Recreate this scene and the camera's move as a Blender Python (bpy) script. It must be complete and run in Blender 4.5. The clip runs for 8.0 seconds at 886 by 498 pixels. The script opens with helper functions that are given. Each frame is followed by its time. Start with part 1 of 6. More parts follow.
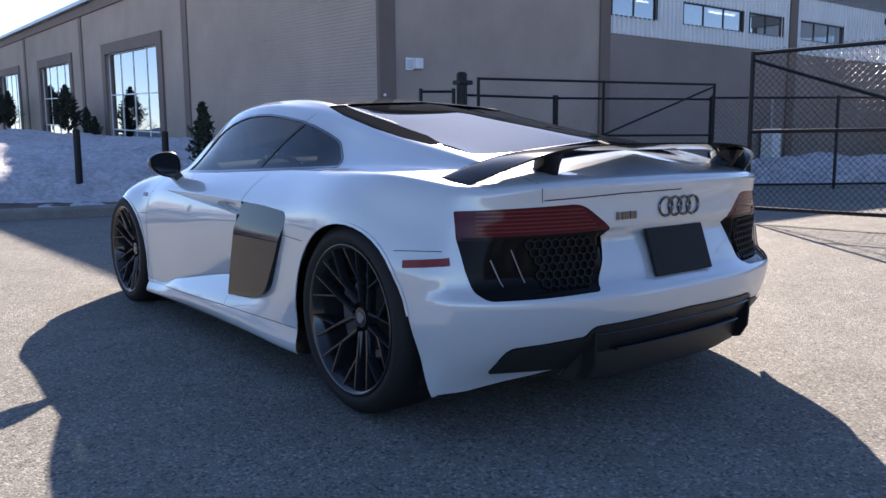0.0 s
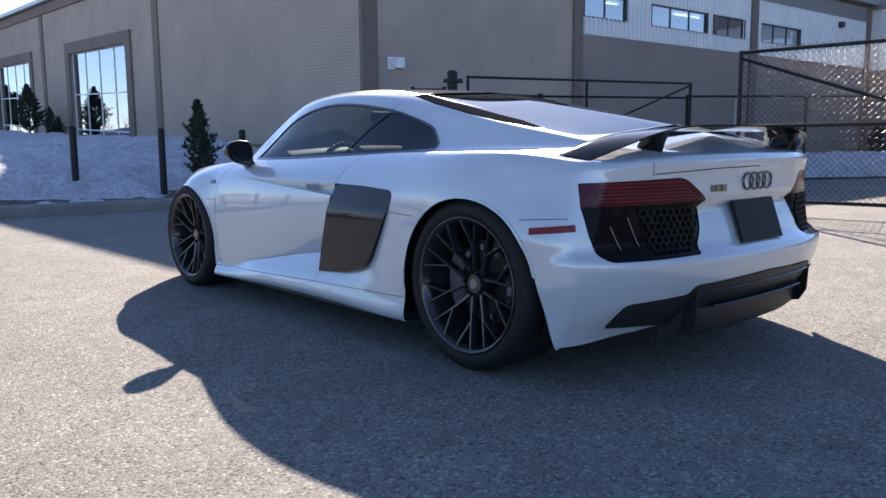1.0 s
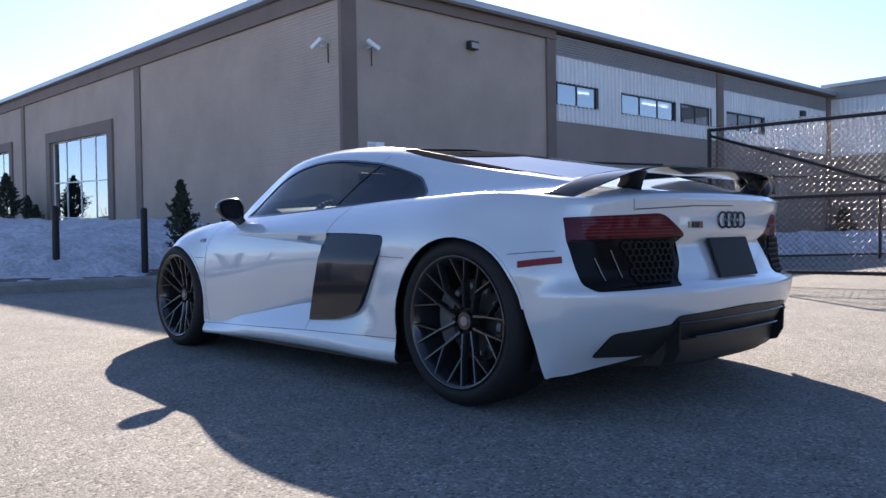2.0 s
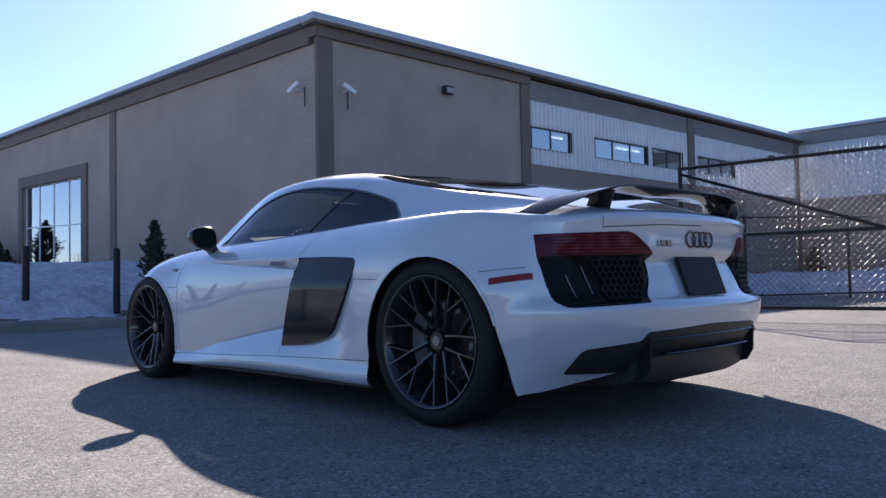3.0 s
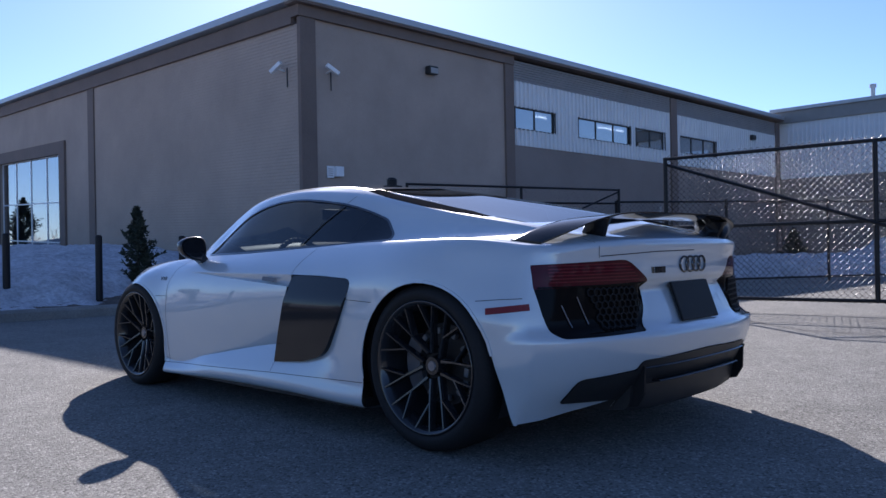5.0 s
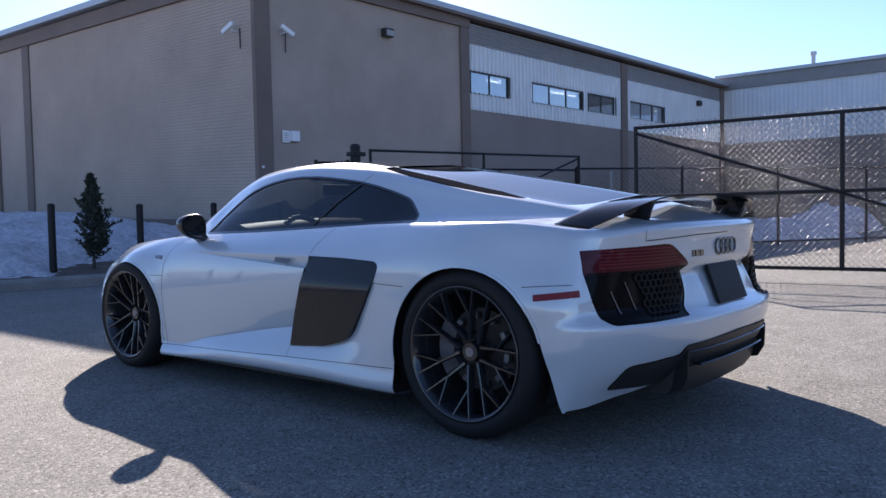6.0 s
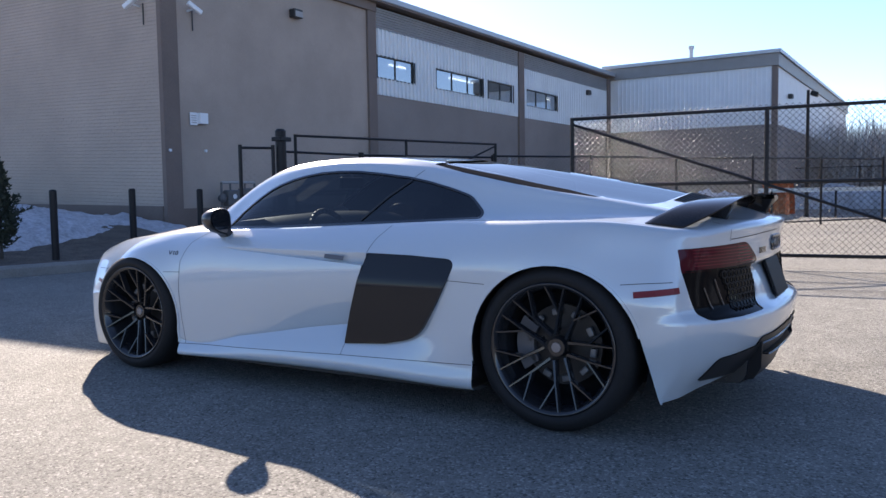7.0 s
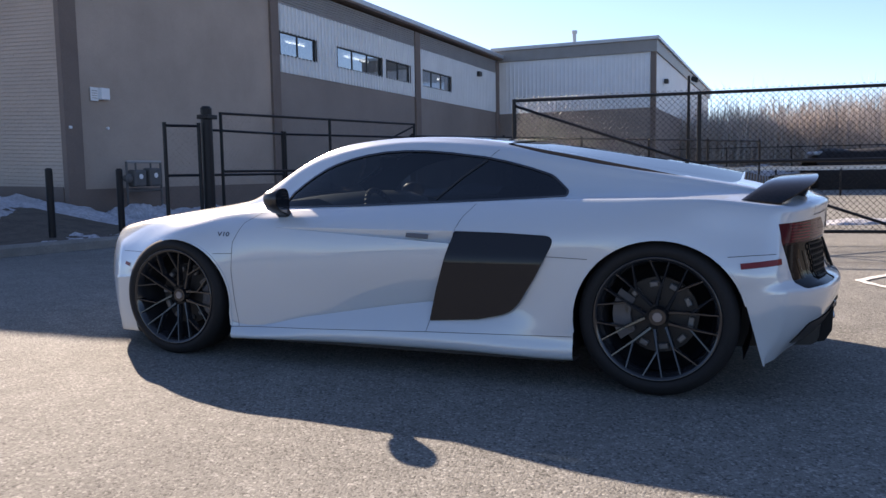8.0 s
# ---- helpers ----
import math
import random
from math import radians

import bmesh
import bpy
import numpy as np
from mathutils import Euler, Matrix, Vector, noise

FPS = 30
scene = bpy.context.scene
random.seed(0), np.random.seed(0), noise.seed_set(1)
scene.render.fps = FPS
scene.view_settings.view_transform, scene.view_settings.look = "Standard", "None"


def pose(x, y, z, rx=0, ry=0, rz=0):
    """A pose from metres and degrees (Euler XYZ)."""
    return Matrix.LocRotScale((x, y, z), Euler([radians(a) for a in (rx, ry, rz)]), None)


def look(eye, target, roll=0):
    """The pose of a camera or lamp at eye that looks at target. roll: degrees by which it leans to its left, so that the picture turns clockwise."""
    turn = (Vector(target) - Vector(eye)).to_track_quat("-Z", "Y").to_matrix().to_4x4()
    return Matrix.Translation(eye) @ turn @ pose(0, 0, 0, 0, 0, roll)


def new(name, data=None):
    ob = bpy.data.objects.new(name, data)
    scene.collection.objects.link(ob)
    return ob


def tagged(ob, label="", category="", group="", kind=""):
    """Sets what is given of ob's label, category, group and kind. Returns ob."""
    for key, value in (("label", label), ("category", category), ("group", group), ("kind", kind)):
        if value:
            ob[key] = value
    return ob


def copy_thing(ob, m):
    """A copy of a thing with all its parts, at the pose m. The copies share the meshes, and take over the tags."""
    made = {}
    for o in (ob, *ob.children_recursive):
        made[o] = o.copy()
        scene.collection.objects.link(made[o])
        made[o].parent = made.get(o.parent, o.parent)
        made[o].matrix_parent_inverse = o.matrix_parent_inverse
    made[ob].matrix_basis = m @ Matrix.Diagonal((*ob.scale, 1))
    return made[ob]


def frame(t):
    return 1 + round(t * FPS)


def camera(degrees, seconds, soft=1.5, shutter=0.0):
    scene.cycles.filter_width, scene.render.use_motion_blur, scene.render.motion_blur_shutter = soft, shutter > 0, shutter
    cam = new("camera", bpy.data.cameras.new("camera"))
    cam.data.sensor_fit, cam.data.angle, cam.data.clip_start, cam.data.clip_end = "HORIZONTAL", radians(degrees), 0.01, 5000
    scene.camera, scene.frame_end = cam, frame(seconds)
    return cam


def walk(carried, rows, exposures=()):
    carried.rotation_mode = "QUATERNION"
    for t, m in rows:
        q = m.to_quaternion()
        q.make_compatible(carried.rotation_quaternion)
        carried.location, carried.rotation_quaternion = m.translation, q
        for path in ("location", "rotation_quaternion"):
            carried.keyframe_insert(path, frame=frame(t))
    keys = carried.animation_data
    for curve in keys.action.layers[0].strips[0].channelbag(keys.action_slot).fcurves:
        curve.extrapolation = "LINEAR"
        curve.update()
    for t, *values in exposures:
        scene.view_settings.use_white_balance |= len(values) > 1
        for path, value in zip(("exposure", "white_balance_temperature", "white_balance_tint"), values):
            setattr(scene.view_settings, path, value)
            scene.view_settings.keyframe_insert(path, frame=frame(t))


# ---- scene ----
cam = camera(58.3, 8.0)
METRES, EYE, TILT, LEAN, TURN = 3.613, 0.979, 0.69, 0.565, -39.4
ROWS = [
    (0.0, 0.0, 0.0, 0.0, 0.03, -8.37, -0.18),
    (0.5, -0.1014, -0.0429, 0.0012, -2.79, -8.33, -0.16),
    (1.0, -0.1644, -0.084, -0.0195, -3.09, -8.28, -0.08),
    (1.5, -0.1808, -0.1114, -0.0506, -3.97, -6.0, 0.16),
    (2.0, -0.1818, -0.1194, -0.0733, -4.77, -1.84, 0.27),
    (3.5, -0.1753, -0.1246, -0.1081, -7.13, 1.99, 0.47),
    (4.0, -0.1779, -0.1248, -0.1005, -7.71, 2.42, 0.47),
    (4.5, -0.1809, -0.122, -0.0727, -7.82, 2.16, 0.44),
    (5.0, -0.1921, -0.122, -0.0438, -7.76, -0.44, 0.43),
    (6.5, -0.3943, -0.0469, -0.0111, -15.43, -4.24, 0.2),
    (7.0, -0.5235, -0.0177, -0.0013, -20.71, -4.4, 0.16),
    (7.5, -0.6506, 0.0258, -0.0025, -26.83, -5.06, 0.22),
    (8.0, -0.7896, 0.0793, -0.0016, -29.93, -5.85, 0.11),
]
walk(cam, [(t, pose(0, 0, EYE, TILT, LEAN, TURN) @ pose(METRES * x, METRES * y, METRES * z, 90 + pitch, roll, yaw)) for t, x, y, z, yaw, pitch, roll in ROWS],
     [(0.0, 2.15, 7260, 18), (1.0, 2.21, 7200, 17), (1.5, 2.2, 7150, 17), (2.0, 2.15, 7150, 18), (3.5, 1.54, 6280, 19), (5.0, 1.43, 6100, 19), (6.5, 2.16, 7060, 19), (7.0, 2.22, 7200, 18), (7.5, 2.34, 7380, 18), (8.0, 1.96, 7700, 20)])

# ---- world and sun ----
SUN_AZ, SUN_EL = 41.5, 28.4
world = bpy.data.worlds.new("world")
scene.world = world
world.use_nodes = True
wn = world.node_tree
sky = wn.nodes.new("ShaderNodeTexSky")
sky.sky_type, sky.sun_disc = "NISHITA", False
sky.sun_elevation, sky.sun_rotation = radians(SUN_EL), radians(SUN_AZ)
sky.air_density, sky.dust_density, sky.ozone_density = 0.72, 0.24, 5.6
wn.nodes["Background"].inputs["Strength"].default_value = 0.068
wn.links.new(sky.outputs[0], wn.nodes["Background"].inputs[0])
sun = new("sun", bpy.data.lights.new("sun", "SUN"))
sun.data.energy, sun.data.angle, sun.data.color = 3.3, radians(0.53), (1.0, 0.94, 0.86)
SUN_WAY = Vector((math.sin(radians(SUN_AZ)) * math.cos(radians(SUN_EL)), math.cos(radians(SUN_AZ)) * math.cos(radians(SUN_EL)), math.sin(radians(SUN_EL))))
sun.matrix_world = look(SUN_WAY * 50, (0, 0, 0))


# ---- materials ----
def material(name, color, rough=0.5, metal=0.0, vary=0.0, scale=8.0, fine=0.0, fine_scale=120.0, bump=0.0, coat=0.0, spec=0.5, rough_vary=0.0, each=0.0):
    """Principled surface with stains at one scale, grain at another, relief and a shift of tone for each object."""
    m = bpy.data.materials.new(name)
    m.use_nodes = True
    t = m.node_tree
    b = t.nodes["Principled BSDF"]
    b.inputs["Roughness"].default_value, b.inputs["Metallic"].default_value = rough, metal
    b.inputs["Coat Weight"].default_value, b.inputs["Specular IOR Level"].default_value = coat, spec
    b.inputs["Coat Roughness"].default_value = 0.03
    b.inputs["Coat IOR"].default_value = 1.7
    b.inputs["Base Color"].default_value = (*color, 1)
    if not (vary or fine or bump or each or rough_vary):
        return m
    where = t.nodes.new("ShaderNodeNewGeometry").outputs["Position"]

    def cloud(size, detail):
        n = t.nodes.new("ShaderNodeTexNoise")
        n.inputs["Scale"].default_value, n.inputs["Detail"].default_value, n.inputs["Roughness"].default_value = size, detail, 0.62
        t.links.new(where, n.inputs["Vector"])
        return n.outputs["Fac"]

    def span(socket, low, high):
        r = t.nodes.new("ShaderNodeMapRange")
        r.inputs["From Min"].default_value, r.inputs["From Max"].default_value = 0.3, 0.7
        r.inputs["To Min"].default_value, r.inputs["To Max"].default_value = low, high
        t.links.new(socket, r.inputs["Value"])
        return r.outputs["Result"]

    value = None
    big, small = cloud(scale, 5), cloud(fine_scale, 4)
    for socket, amount in ((big, vary), (small, fine)):
        if amount:
            s = span(socket, 1 - amount, 1 + amount)
            if value:
                mult = t.nodes.new("ShaderNodeMath")
                mult.operation = "MULTIPLY"
                t.links.new(value, mult.inputs[0]), t.links.new(s, mult.inputs[1])
                value = mult.outputs[0]
            else:
                value = s
    if each:
        info = t.nodes.new("ShaderNodeObjectInfo")
        r = t.nodes.new("ShaderNodeMapRange")
        r.inputs["To Min"].default_value, r.inputs["To Max"].default_value = 1 - each, 1 + each
        t.links.new(info.outputs["Random"], r.inputs["Value"])
        if value:
            mult = t.nodes.new("ShaderNodeMath")
            mult.operation = "MULTIPLY"
            t.links.new(value, mult.inputs[0]), t.links.new(r.outputs[0], mult.inputs[1])
            value = mult.outputs[0]
        else:
            value = r.outputs[0]
    if value:
        h = t.nodes.new("ShaderNodeHueSaturation")
        h.inputs["Color"].default_value = (*color, 1)
        t.links.new(value, h.inputs["Value"])
        t.links.new(h.outputs[0], b.inputs["Base Color"])
    if rough_vary:
        t.links.new(span(big, rough - rough_vary, rough + rough_vary), b.inputs["Roughness"])
    if bump:
        k = t.nodes.new("ShaderNodeBump")
        k.inputs["Strength"].default_value, k.inputs["Distance"].default_value = 0.6, bump
        t.links.new(small, k.inputs["Height"])
        t.links.new(k.outputs[0], b.inputs["Normal"])
    return m


def glass_material(name, tint, least, edge=1.0, rough=0.0):
    """A thin pane: a mirror image that grows towards grazing views, at least so strong, over tinted clear view."""
    m = bpy.data.materials.new(name)
    m.use_nodes = True
    t = m.node_tree
    t.nodes.remove(t.nodes["Principled BSDF"])
    clear, gloss, mix = (t.nodes.new(k) for k in ("ShaderNodeBsdfTransparent", "ShaderNodeBsdfGlossy", "ShaderNodeMixShader"))
    clear.inputs[0].default_value = (*tint, 1)
    gloss.inputs["Roughness"].default_value = rough
    facing, sharp, top = (t.nodes.new(k) for k in ("ShaderNodeLayerWeight", "ShaderNodeMath", "ShaderNodeMapRange"))
    facing.inputs["Blend"].default_value = 0.5
    sharp.operation = "POWER"
    sharp.inputs[1].default_value = 5.0
    t.links.new(facing.outputs["Facing"], sharp.inputs[0])
    top.inputs["To Min"].default_value, top.inputs["To Max"].default_value = least + 0.03, edge
    t.links.new(sharp.outputs[0], top.inputs["Value"])
    t.links.new(top.outputs[0], mix.inputs[0])
    t.links.new(clear.outputs[0], mix.inputs[1]), t.links.new(gloss.outputs[0], mix.inputs[2])
    t.links.new(mix.outputs[0], t.nodes["Material Output"].inputs[0])
    return m


def glow_material(name, color, strength):
    m = bpy.data.materials.new(name)
    m.use_nodes = True
    b = m.node_tree.nodes["Principled BSDF"]
    b.inputs["Base Color"].default_value = (*color, 1)
    b.inputs["Emission Color"].default_value, b.inputs["Emission Strength"].default_value = (*color, 1), strength
    return m


ASPHALT = material("asphalt", (0.18, 0.177, 0.161), 0.85, vary=0.13, scale=0.55, fine=0.3, fine_scale=120.0, bump=0.012, spec=0.2)


def add_aggregate(m):
    """Pale stone chips and dark pits between them, on top of the stains."""
    t = m.node_tree
    b = t.nodes["Principled BSDF"]
    old = b.inputs["Base Color"].links[0].from_socket
    where = t.nodes.new("ShaderNodeNewGeometry").outputs["Position"]
    cells = t.nodes.new("ShaderNodeTexVoronoi")
    cells.inputs["Scale"].default_value = 100.0
    t.links.new(where, cells.inputs["Vector"])
    tone = t.nodes.new("ShaderNodeSeparateColor")
    t.links.new(cells.outputs["Color"], tone.inputs[0])
    ramp = t.nodes.new("ShaderNodeMapRange")
    ramp.inputs["From Min"].default_value, ramp.inputs["From Max"].default_value = 0.0, 0.3
    ramp.inputs["To Min"].default_value, ramp.inputs["To Max"].default_value = 0.42, 1.02
    t.links.new(tone.outputs[0], ramp.inputs["Value"])
    # chips stand proud of the binder
    relief = t.nodes.new("ShaderNodeBump")
    relief.invert = True
    relief.inputs["Strength"].default_value, relief.inputs["Distance"].default_value = 1.0, 0.003
    t.links.new(cells.outputs["Distance"], relief.inputs["Height"])
    t.links.new(b.inputs["Normal"].links[0].from_socket, relief.inputs["Normal"])
    t.links.new(relief.outputs[0], b.inputs["Normal"])
    # worn patches a hand or two across, and a few dark drip stains
    worn = t.nodes.new("ShaderNodeTexNoise")
    worn.inputs["Scale"].default_value, worn.inputs["Detail"].default_value, worn.inputs["Roughness"].default_value = 4.5, 6.0, 0.7
    t.links.new(where, worn.inputs["Vector"])
    wear = t.nodes.new("ShaderNodeMapRange")
    wear.inputs["From Min"].default_value, wear.inputs["From Max"].default_value = 0.3, 0.7
    wear.inputs["To Min"].default_value, wear.inputs["To Max"].default_value = 0.84, 1.14
    t.links.new(worn.outputs["Fac"], wear.inputs["Value"])
    drips = t.nodes.new("ShaderNodeTexVoronoi")
    drips.inputs["Scale"].default_value = 1.1
    t.links.new(where, drips.inputs["Vector"])
    stain = t.nodes.new("ShaderNodeMapRange")
    stain.inputs["From Min"].default_value, stain.inputs["From Max"].default_value = 0.02, 0.12
    stain.inputs["To Min"].default_value, stain.inputs["To Max"].default_value = 0.8, 1.0
    t.links.new(drips.outputs["Distance"], stain.inputs["Value"])
    both = t.nodes.new("ShaderNodeMath")
    both.operation = "MULTIPLY"
    t.links.new(wear.outputs[0], both.inputs[0]), t.links.new(stain.outputs[0], both.inputs[1])
    every = t.nodes.new("ShaderNodeMath")
    every.operation = "MULTIPLY"
    t.links.new(both.outputs[0], every.inputs[0]), t.links.new(ramp.outputs[0], every.inputs[1])
    # scattered pale stones
    pale = t.nodes.new("ShaderNodeMapRange")
    pale.inputs["From Min"].default_value, pale.inputs["From Max"].default_value = 0.72, 1.0
    pale.inputs["To Min"].default_value, pale.inputs["To Max"].default_value = 1.0, 1.75
    t.links.new(tone.outputs[1], pale.inputs["Value"])
    lit = t.nodes.new("ShaderNodeMath")
    lit.operation = "MULTIPLY"
    t.links.new(every.outputs[0], lit.inputs[0]), t.links.new(pale.outputs[0], lit.inputs[1])
    h = t.nodes.new("ShaderNodeHueSaturation")
    t.links.new(old, h.inputs["Color"]), t.links.new(lit.outputs[0], h.inputs["Value"])
    t.links.new(h.outputs[0], b.inputs["Base Color"])


add_aggregate(ASPHALT)
CONCRETE = material("kerb concrete", (0.19, 0.18, 0.165), 0.85, vary=0.2, scale=3, fine=0.2, fine_scale=60, bump=0.003)
SNOW = material("old snow", (0.44, 0.445, 0.47), 0.7, vary=0.2, scale=3.0, fine=0.3, fine_scale=14, bump=0.12)
MULCH = material("wet mulch", (0.085, 0.068, 0.052), 0.9, vary=0.4, scale=4, fine=0.5, fine_scale=40, bump=0.02)
BRICK = material("taupe brick", (0.42, 0.335, 0.275), 0.85, vary=0.12, scale=0.5, fine=0.08, fine_scale=40, bump=0.002, each=0.02)
PANEL = material("taupe precast concrete", (0.385, 0.305, 0.25), 0.88, vary=0.13, scale=0.45, fine=0.08, fine_scale=50, bump=0.002)
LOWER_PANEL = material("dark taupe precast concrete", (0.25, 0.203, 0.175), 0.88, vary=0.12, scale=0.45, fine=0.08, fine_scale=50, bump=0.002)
DARK_BAND = material("dark brown pilaster paint", (0.18, 0.133, 0.11), 0.8, vary=0.1, scale=1.0, fine=0.1, fine_scale=40, bump=0.001)
STEEL_PALE = material("pale corrugated steel", (0.72, 0.72, 0.71), 0.45, vary=0.05, scale=1.2, spec=0.4)
WING_FASCIA = material("dark grey fascia steel", (0.25, 0.235, 0.22), 0.5, vary=0.08, scale=1.5)
STEEL_GREY = material("grey louvred steel", (0.35, 0.33, 0.31), 0.5, vary=0.08, scale=1.5)
COPING = material("roof edge flashing", (0.42, 0.44, 0.46), 0.4, 0.3, vary=0.06, scale=2)
FRAME_DARK = material("dark bronze frame", (0.03, 0.028, 0.027), 0.45)
BLACK_STEEL = material("black powder coated steel", (0.011, 0.011, 0.013), 0.42, spec=0.22, fine=0.1, fine_scale=60)
WIRE = material("black vinyl chain link", (0.008, 0.008, 0.009), 0.2, spec=0.03)
INTERIOR = material("pale room", (0.6, 0.63, 0.66), 0.9, vary=0.1, scale=1)
ROOM_LIGHT = glow_material("ceiling tube", (1.0, 0.95, 0.85), 3.0)
UPPER_GLASS = glass_material("upper glazing", (0.42, 0.48, 0.54), 0.48, 0.56)
BUILDING_GLASS = glass_material("reflective glazing", (0.55, 0.63, 0.7), 0.45)
WHITE_PLASTIC = material("white plastic", (0.75, 0.75, 0.75), 0.4)
NEEDLES = material("conifer needles", (0.03, 0.038, 0.024), 0.75, vary=0.4, scale=6)
BARK = material("bare grey-brown twigs", (0.56, 0.5, 0.455), 0.9, vary=0.3, scale=0.5, each=0.15)
DARK_BARK = material("dark conifer bark", (0.05, 0.04, 0.032), 0.9, vary=0.3, scale=20)
ORANGE = material("faded orange plastic", (0.55, 0.12, 0.03), 0.5, vary=0.15, scale=3)
PAINT = material("pearl white car paint", (0.44, 0.49, 0.527), 0.3, metal=0.05, coat=1.0, fine=0.015, fine_scale=900)
PAINT.node_tree.nodes["Principled BSDF"].inputs["Coat Roughness"].default_value = 0.02
PAINT.node_tree.nodes["Principled BSDF"].inputs["Coat IOR"].default_value = 1.75
VENT = material("matt black vent", (0.02, 0.021, 0.024), 0.95, spec=0.0)
GLOSS_BLACK = material("gloss black", (0.012, 0.012, 0.013), 0.08, coat=1.0)
CARBON = material("dark carbon fibre", (0.014, 0.014, 0.016), 0.07, coat=0.0, spec=0.2, fine=0.5, fine_scale=260)
BLADE_GREY = material("gloss dark grey blade", (0.013, 0.014, 0.017), 0.08, coat=0.16, spec=0.17)
SATIN_BLACK = material("satin black plastic", (0.015, 0.015, 0.016), 0.5)
RUBBER = material("tyre rubber", (0.012, 0.012, 0.013), 0.7, spec=0.25, fine=0.15, fine_scale=80, bump=0.001)
RIM = material("gloss anthracite alloy", (0.016, 0.017, 0.02), 0.16, 0.0, coat=0.2, spec=0.4)
DISC = material("ground brake steel", (0.04, 0.04, 0.042), 0.45, 0.8, fine=0.1, fine_scale=200)
METER_GREY = material("dull grey meter paint", (0.1, 0.094, 0.09), 0.6, vary=0.15, scale=6)
LIT_DISC = material("brake steel with light put in", (0.17, 0.17, 0.175), 0.4, 0.3)
CALIPER = material("grey caliper paint", (0.1, 0.1, 0.11), 0.4)
MIRROR_BLACK = material("dark satin carbon", (0.018, 0.018, 0.02), 0.35, coat=0.2)
CHROME = material("bright metal", (0.2, 0.2, 0.21), 0.3, 1.0)
GAP = material("panel gap", (0.02, 0.02, 0.022), 0.9)
HANDLE = material("satin grey handle", (0.09, 0.09, 0.1), 0.4)
CAP_RING = material("satin grey metal", (0.2, 0.2, 0.22), 0.3, 0.6)
RED_LENS = material("deep red lens", (0.062, 0.004, 0.01), 0.1, coat=0.0, spec=0.2)
RED_RIB = material("red lens rib", (0.15, 0.012, 0.022), 0.12, coat=0.0, spec=0.3)
HONEYCOMB = material("black honeycomb plastic", (0.013, 0.013, 0.014), 0.5, spec=0.12)
WORN_PAINT = material("worn white road paint", (0.62, 0.6, 0.56), 0.8, vary=0.15, scale=6, fine=0.35, fine_scale=45, bump=0.002)
SMOKED = material("smoked lens", (0.006, 0.006, 0.0065), 0.08, coat=0.0, spec=0.08)
MARKER_RED = material("red reflector", (0.17, 0.008, 0.01), 0.3, coat=0.05, spec=0.3)
CAR_GLASS = glass_material("tinted car glass", (0.25, 0.272, 0.285), 0.05)
SCREEN_GLASS = glass_material("clear windscreen", (0.2, 0.222, 0.22), 0.04)
REAR_GLASS = glass_material("dark engine glass", (0.06, 0.065, 0.07), 0.055, edge=0.8)
QUARTER_GLASS = glass_material("dark quarter glass", (0.07, 0.075, 0.08), 0.06)
LEATHER = material("dark leather", (0.02, 0.02, 0.022), 0.6)
TRIM_GREY = material("light dash trim", (0.26, 0.27, 0.26), 0.5, vary=0.06, scale=12)


# ---- mesh helpers ----
def link(name, bm, mat, parent=None, label="", smooth=False):
    me = bpy.data.meshes.new(name)
    bm.to_mesh(me)
    bm.free()
    if mat:
        me.materials.append(mat)
    if smooth:
        me.polygons.foreach_set("use_smooth", [True] * len(me.polygons))
    ob = new(name, me)
    ob.parent = parent
    if label:
        ob["label"] = label
    return ob


def part(name, bm, mat, parent, label="", smooth=False):
    return link(name, bm, mat, parent, label, smooth)


def empty(name, m, label, category, group="", kind=""):
    ob = new(name)
    ob.matrix_world = m
    return tagged(ob, label, category, group, kind)


def box(bm, x0, x1, y0, y1, z0, z1, bevel=0.0):
    r = bmesh.ops.create_cube(bm, size=1, matrix=Matrix.Translation(((x0 + x1) / 2, (y0 + y1) / 2, (z0 + z1) / 2)) @ Matrix.Diagonal((x1 - x0, y1 - y0, z1 - z0, 1)))
    if bevel:
        edges = list({e for v in r["verts"] for e in v.link_edges})
        bmesh.ops.bevel(bm, geom=edges, offset=bevel, segments=2, affect="EDGES", profile=0.5)
    return bm


def boxed(*a, bevel=0.0):
    return box(bmesh.new(), *a, bevel=bevel)


def tube(bm, a, b, r0, r1=None, n=8):
    a, b = Vector(a), Vector(b)
    d = b - a
    m = Matrix.Translation((a + b) / 2) @ d.to_track_quat("Z", "Y").to_matrix().to_4x4()
    bmesh.ops.create_cone(bm, cap_ends=True, segments=n, radius1=r0, radius2=r0 if r1 is None else r1, depth=d.length, matrix=m)
    return bm


def spline(keys, x):
    """Smooth curve through keys (x, a, b, ...), in rising x."""
    i = 0
    while i < len(keys) - 2 and x > keys[i + 1][0]:
        i += 1
    p1, p2 = keys[i], keys[i + 1]
    p0, p3 = keys[max(i - 1, 0)], keys[min(i + 2, len(keys) - 1)]
    h = p2[0] - p1[0]
    f = min(max((x - p1[0]) / h, 0.0), 1.0)
    out = []
    for k in range(1, len(p1)):
        m1 = (p2[k] - p0[k]) / (p2[0] - p0[0]) * h
        m2 = (p3[k] - p1[k]) / (p3[0] - p1[0]) * h
        out.append((2 * f**3 - 3 * f**2 + 1) * p1[k] + (f**3 - 2 * f**2 + f) * m1 + (3 * f**2 - 2 * f**3) * p2[k] + (f**3 - f**2) * m2)
    return out


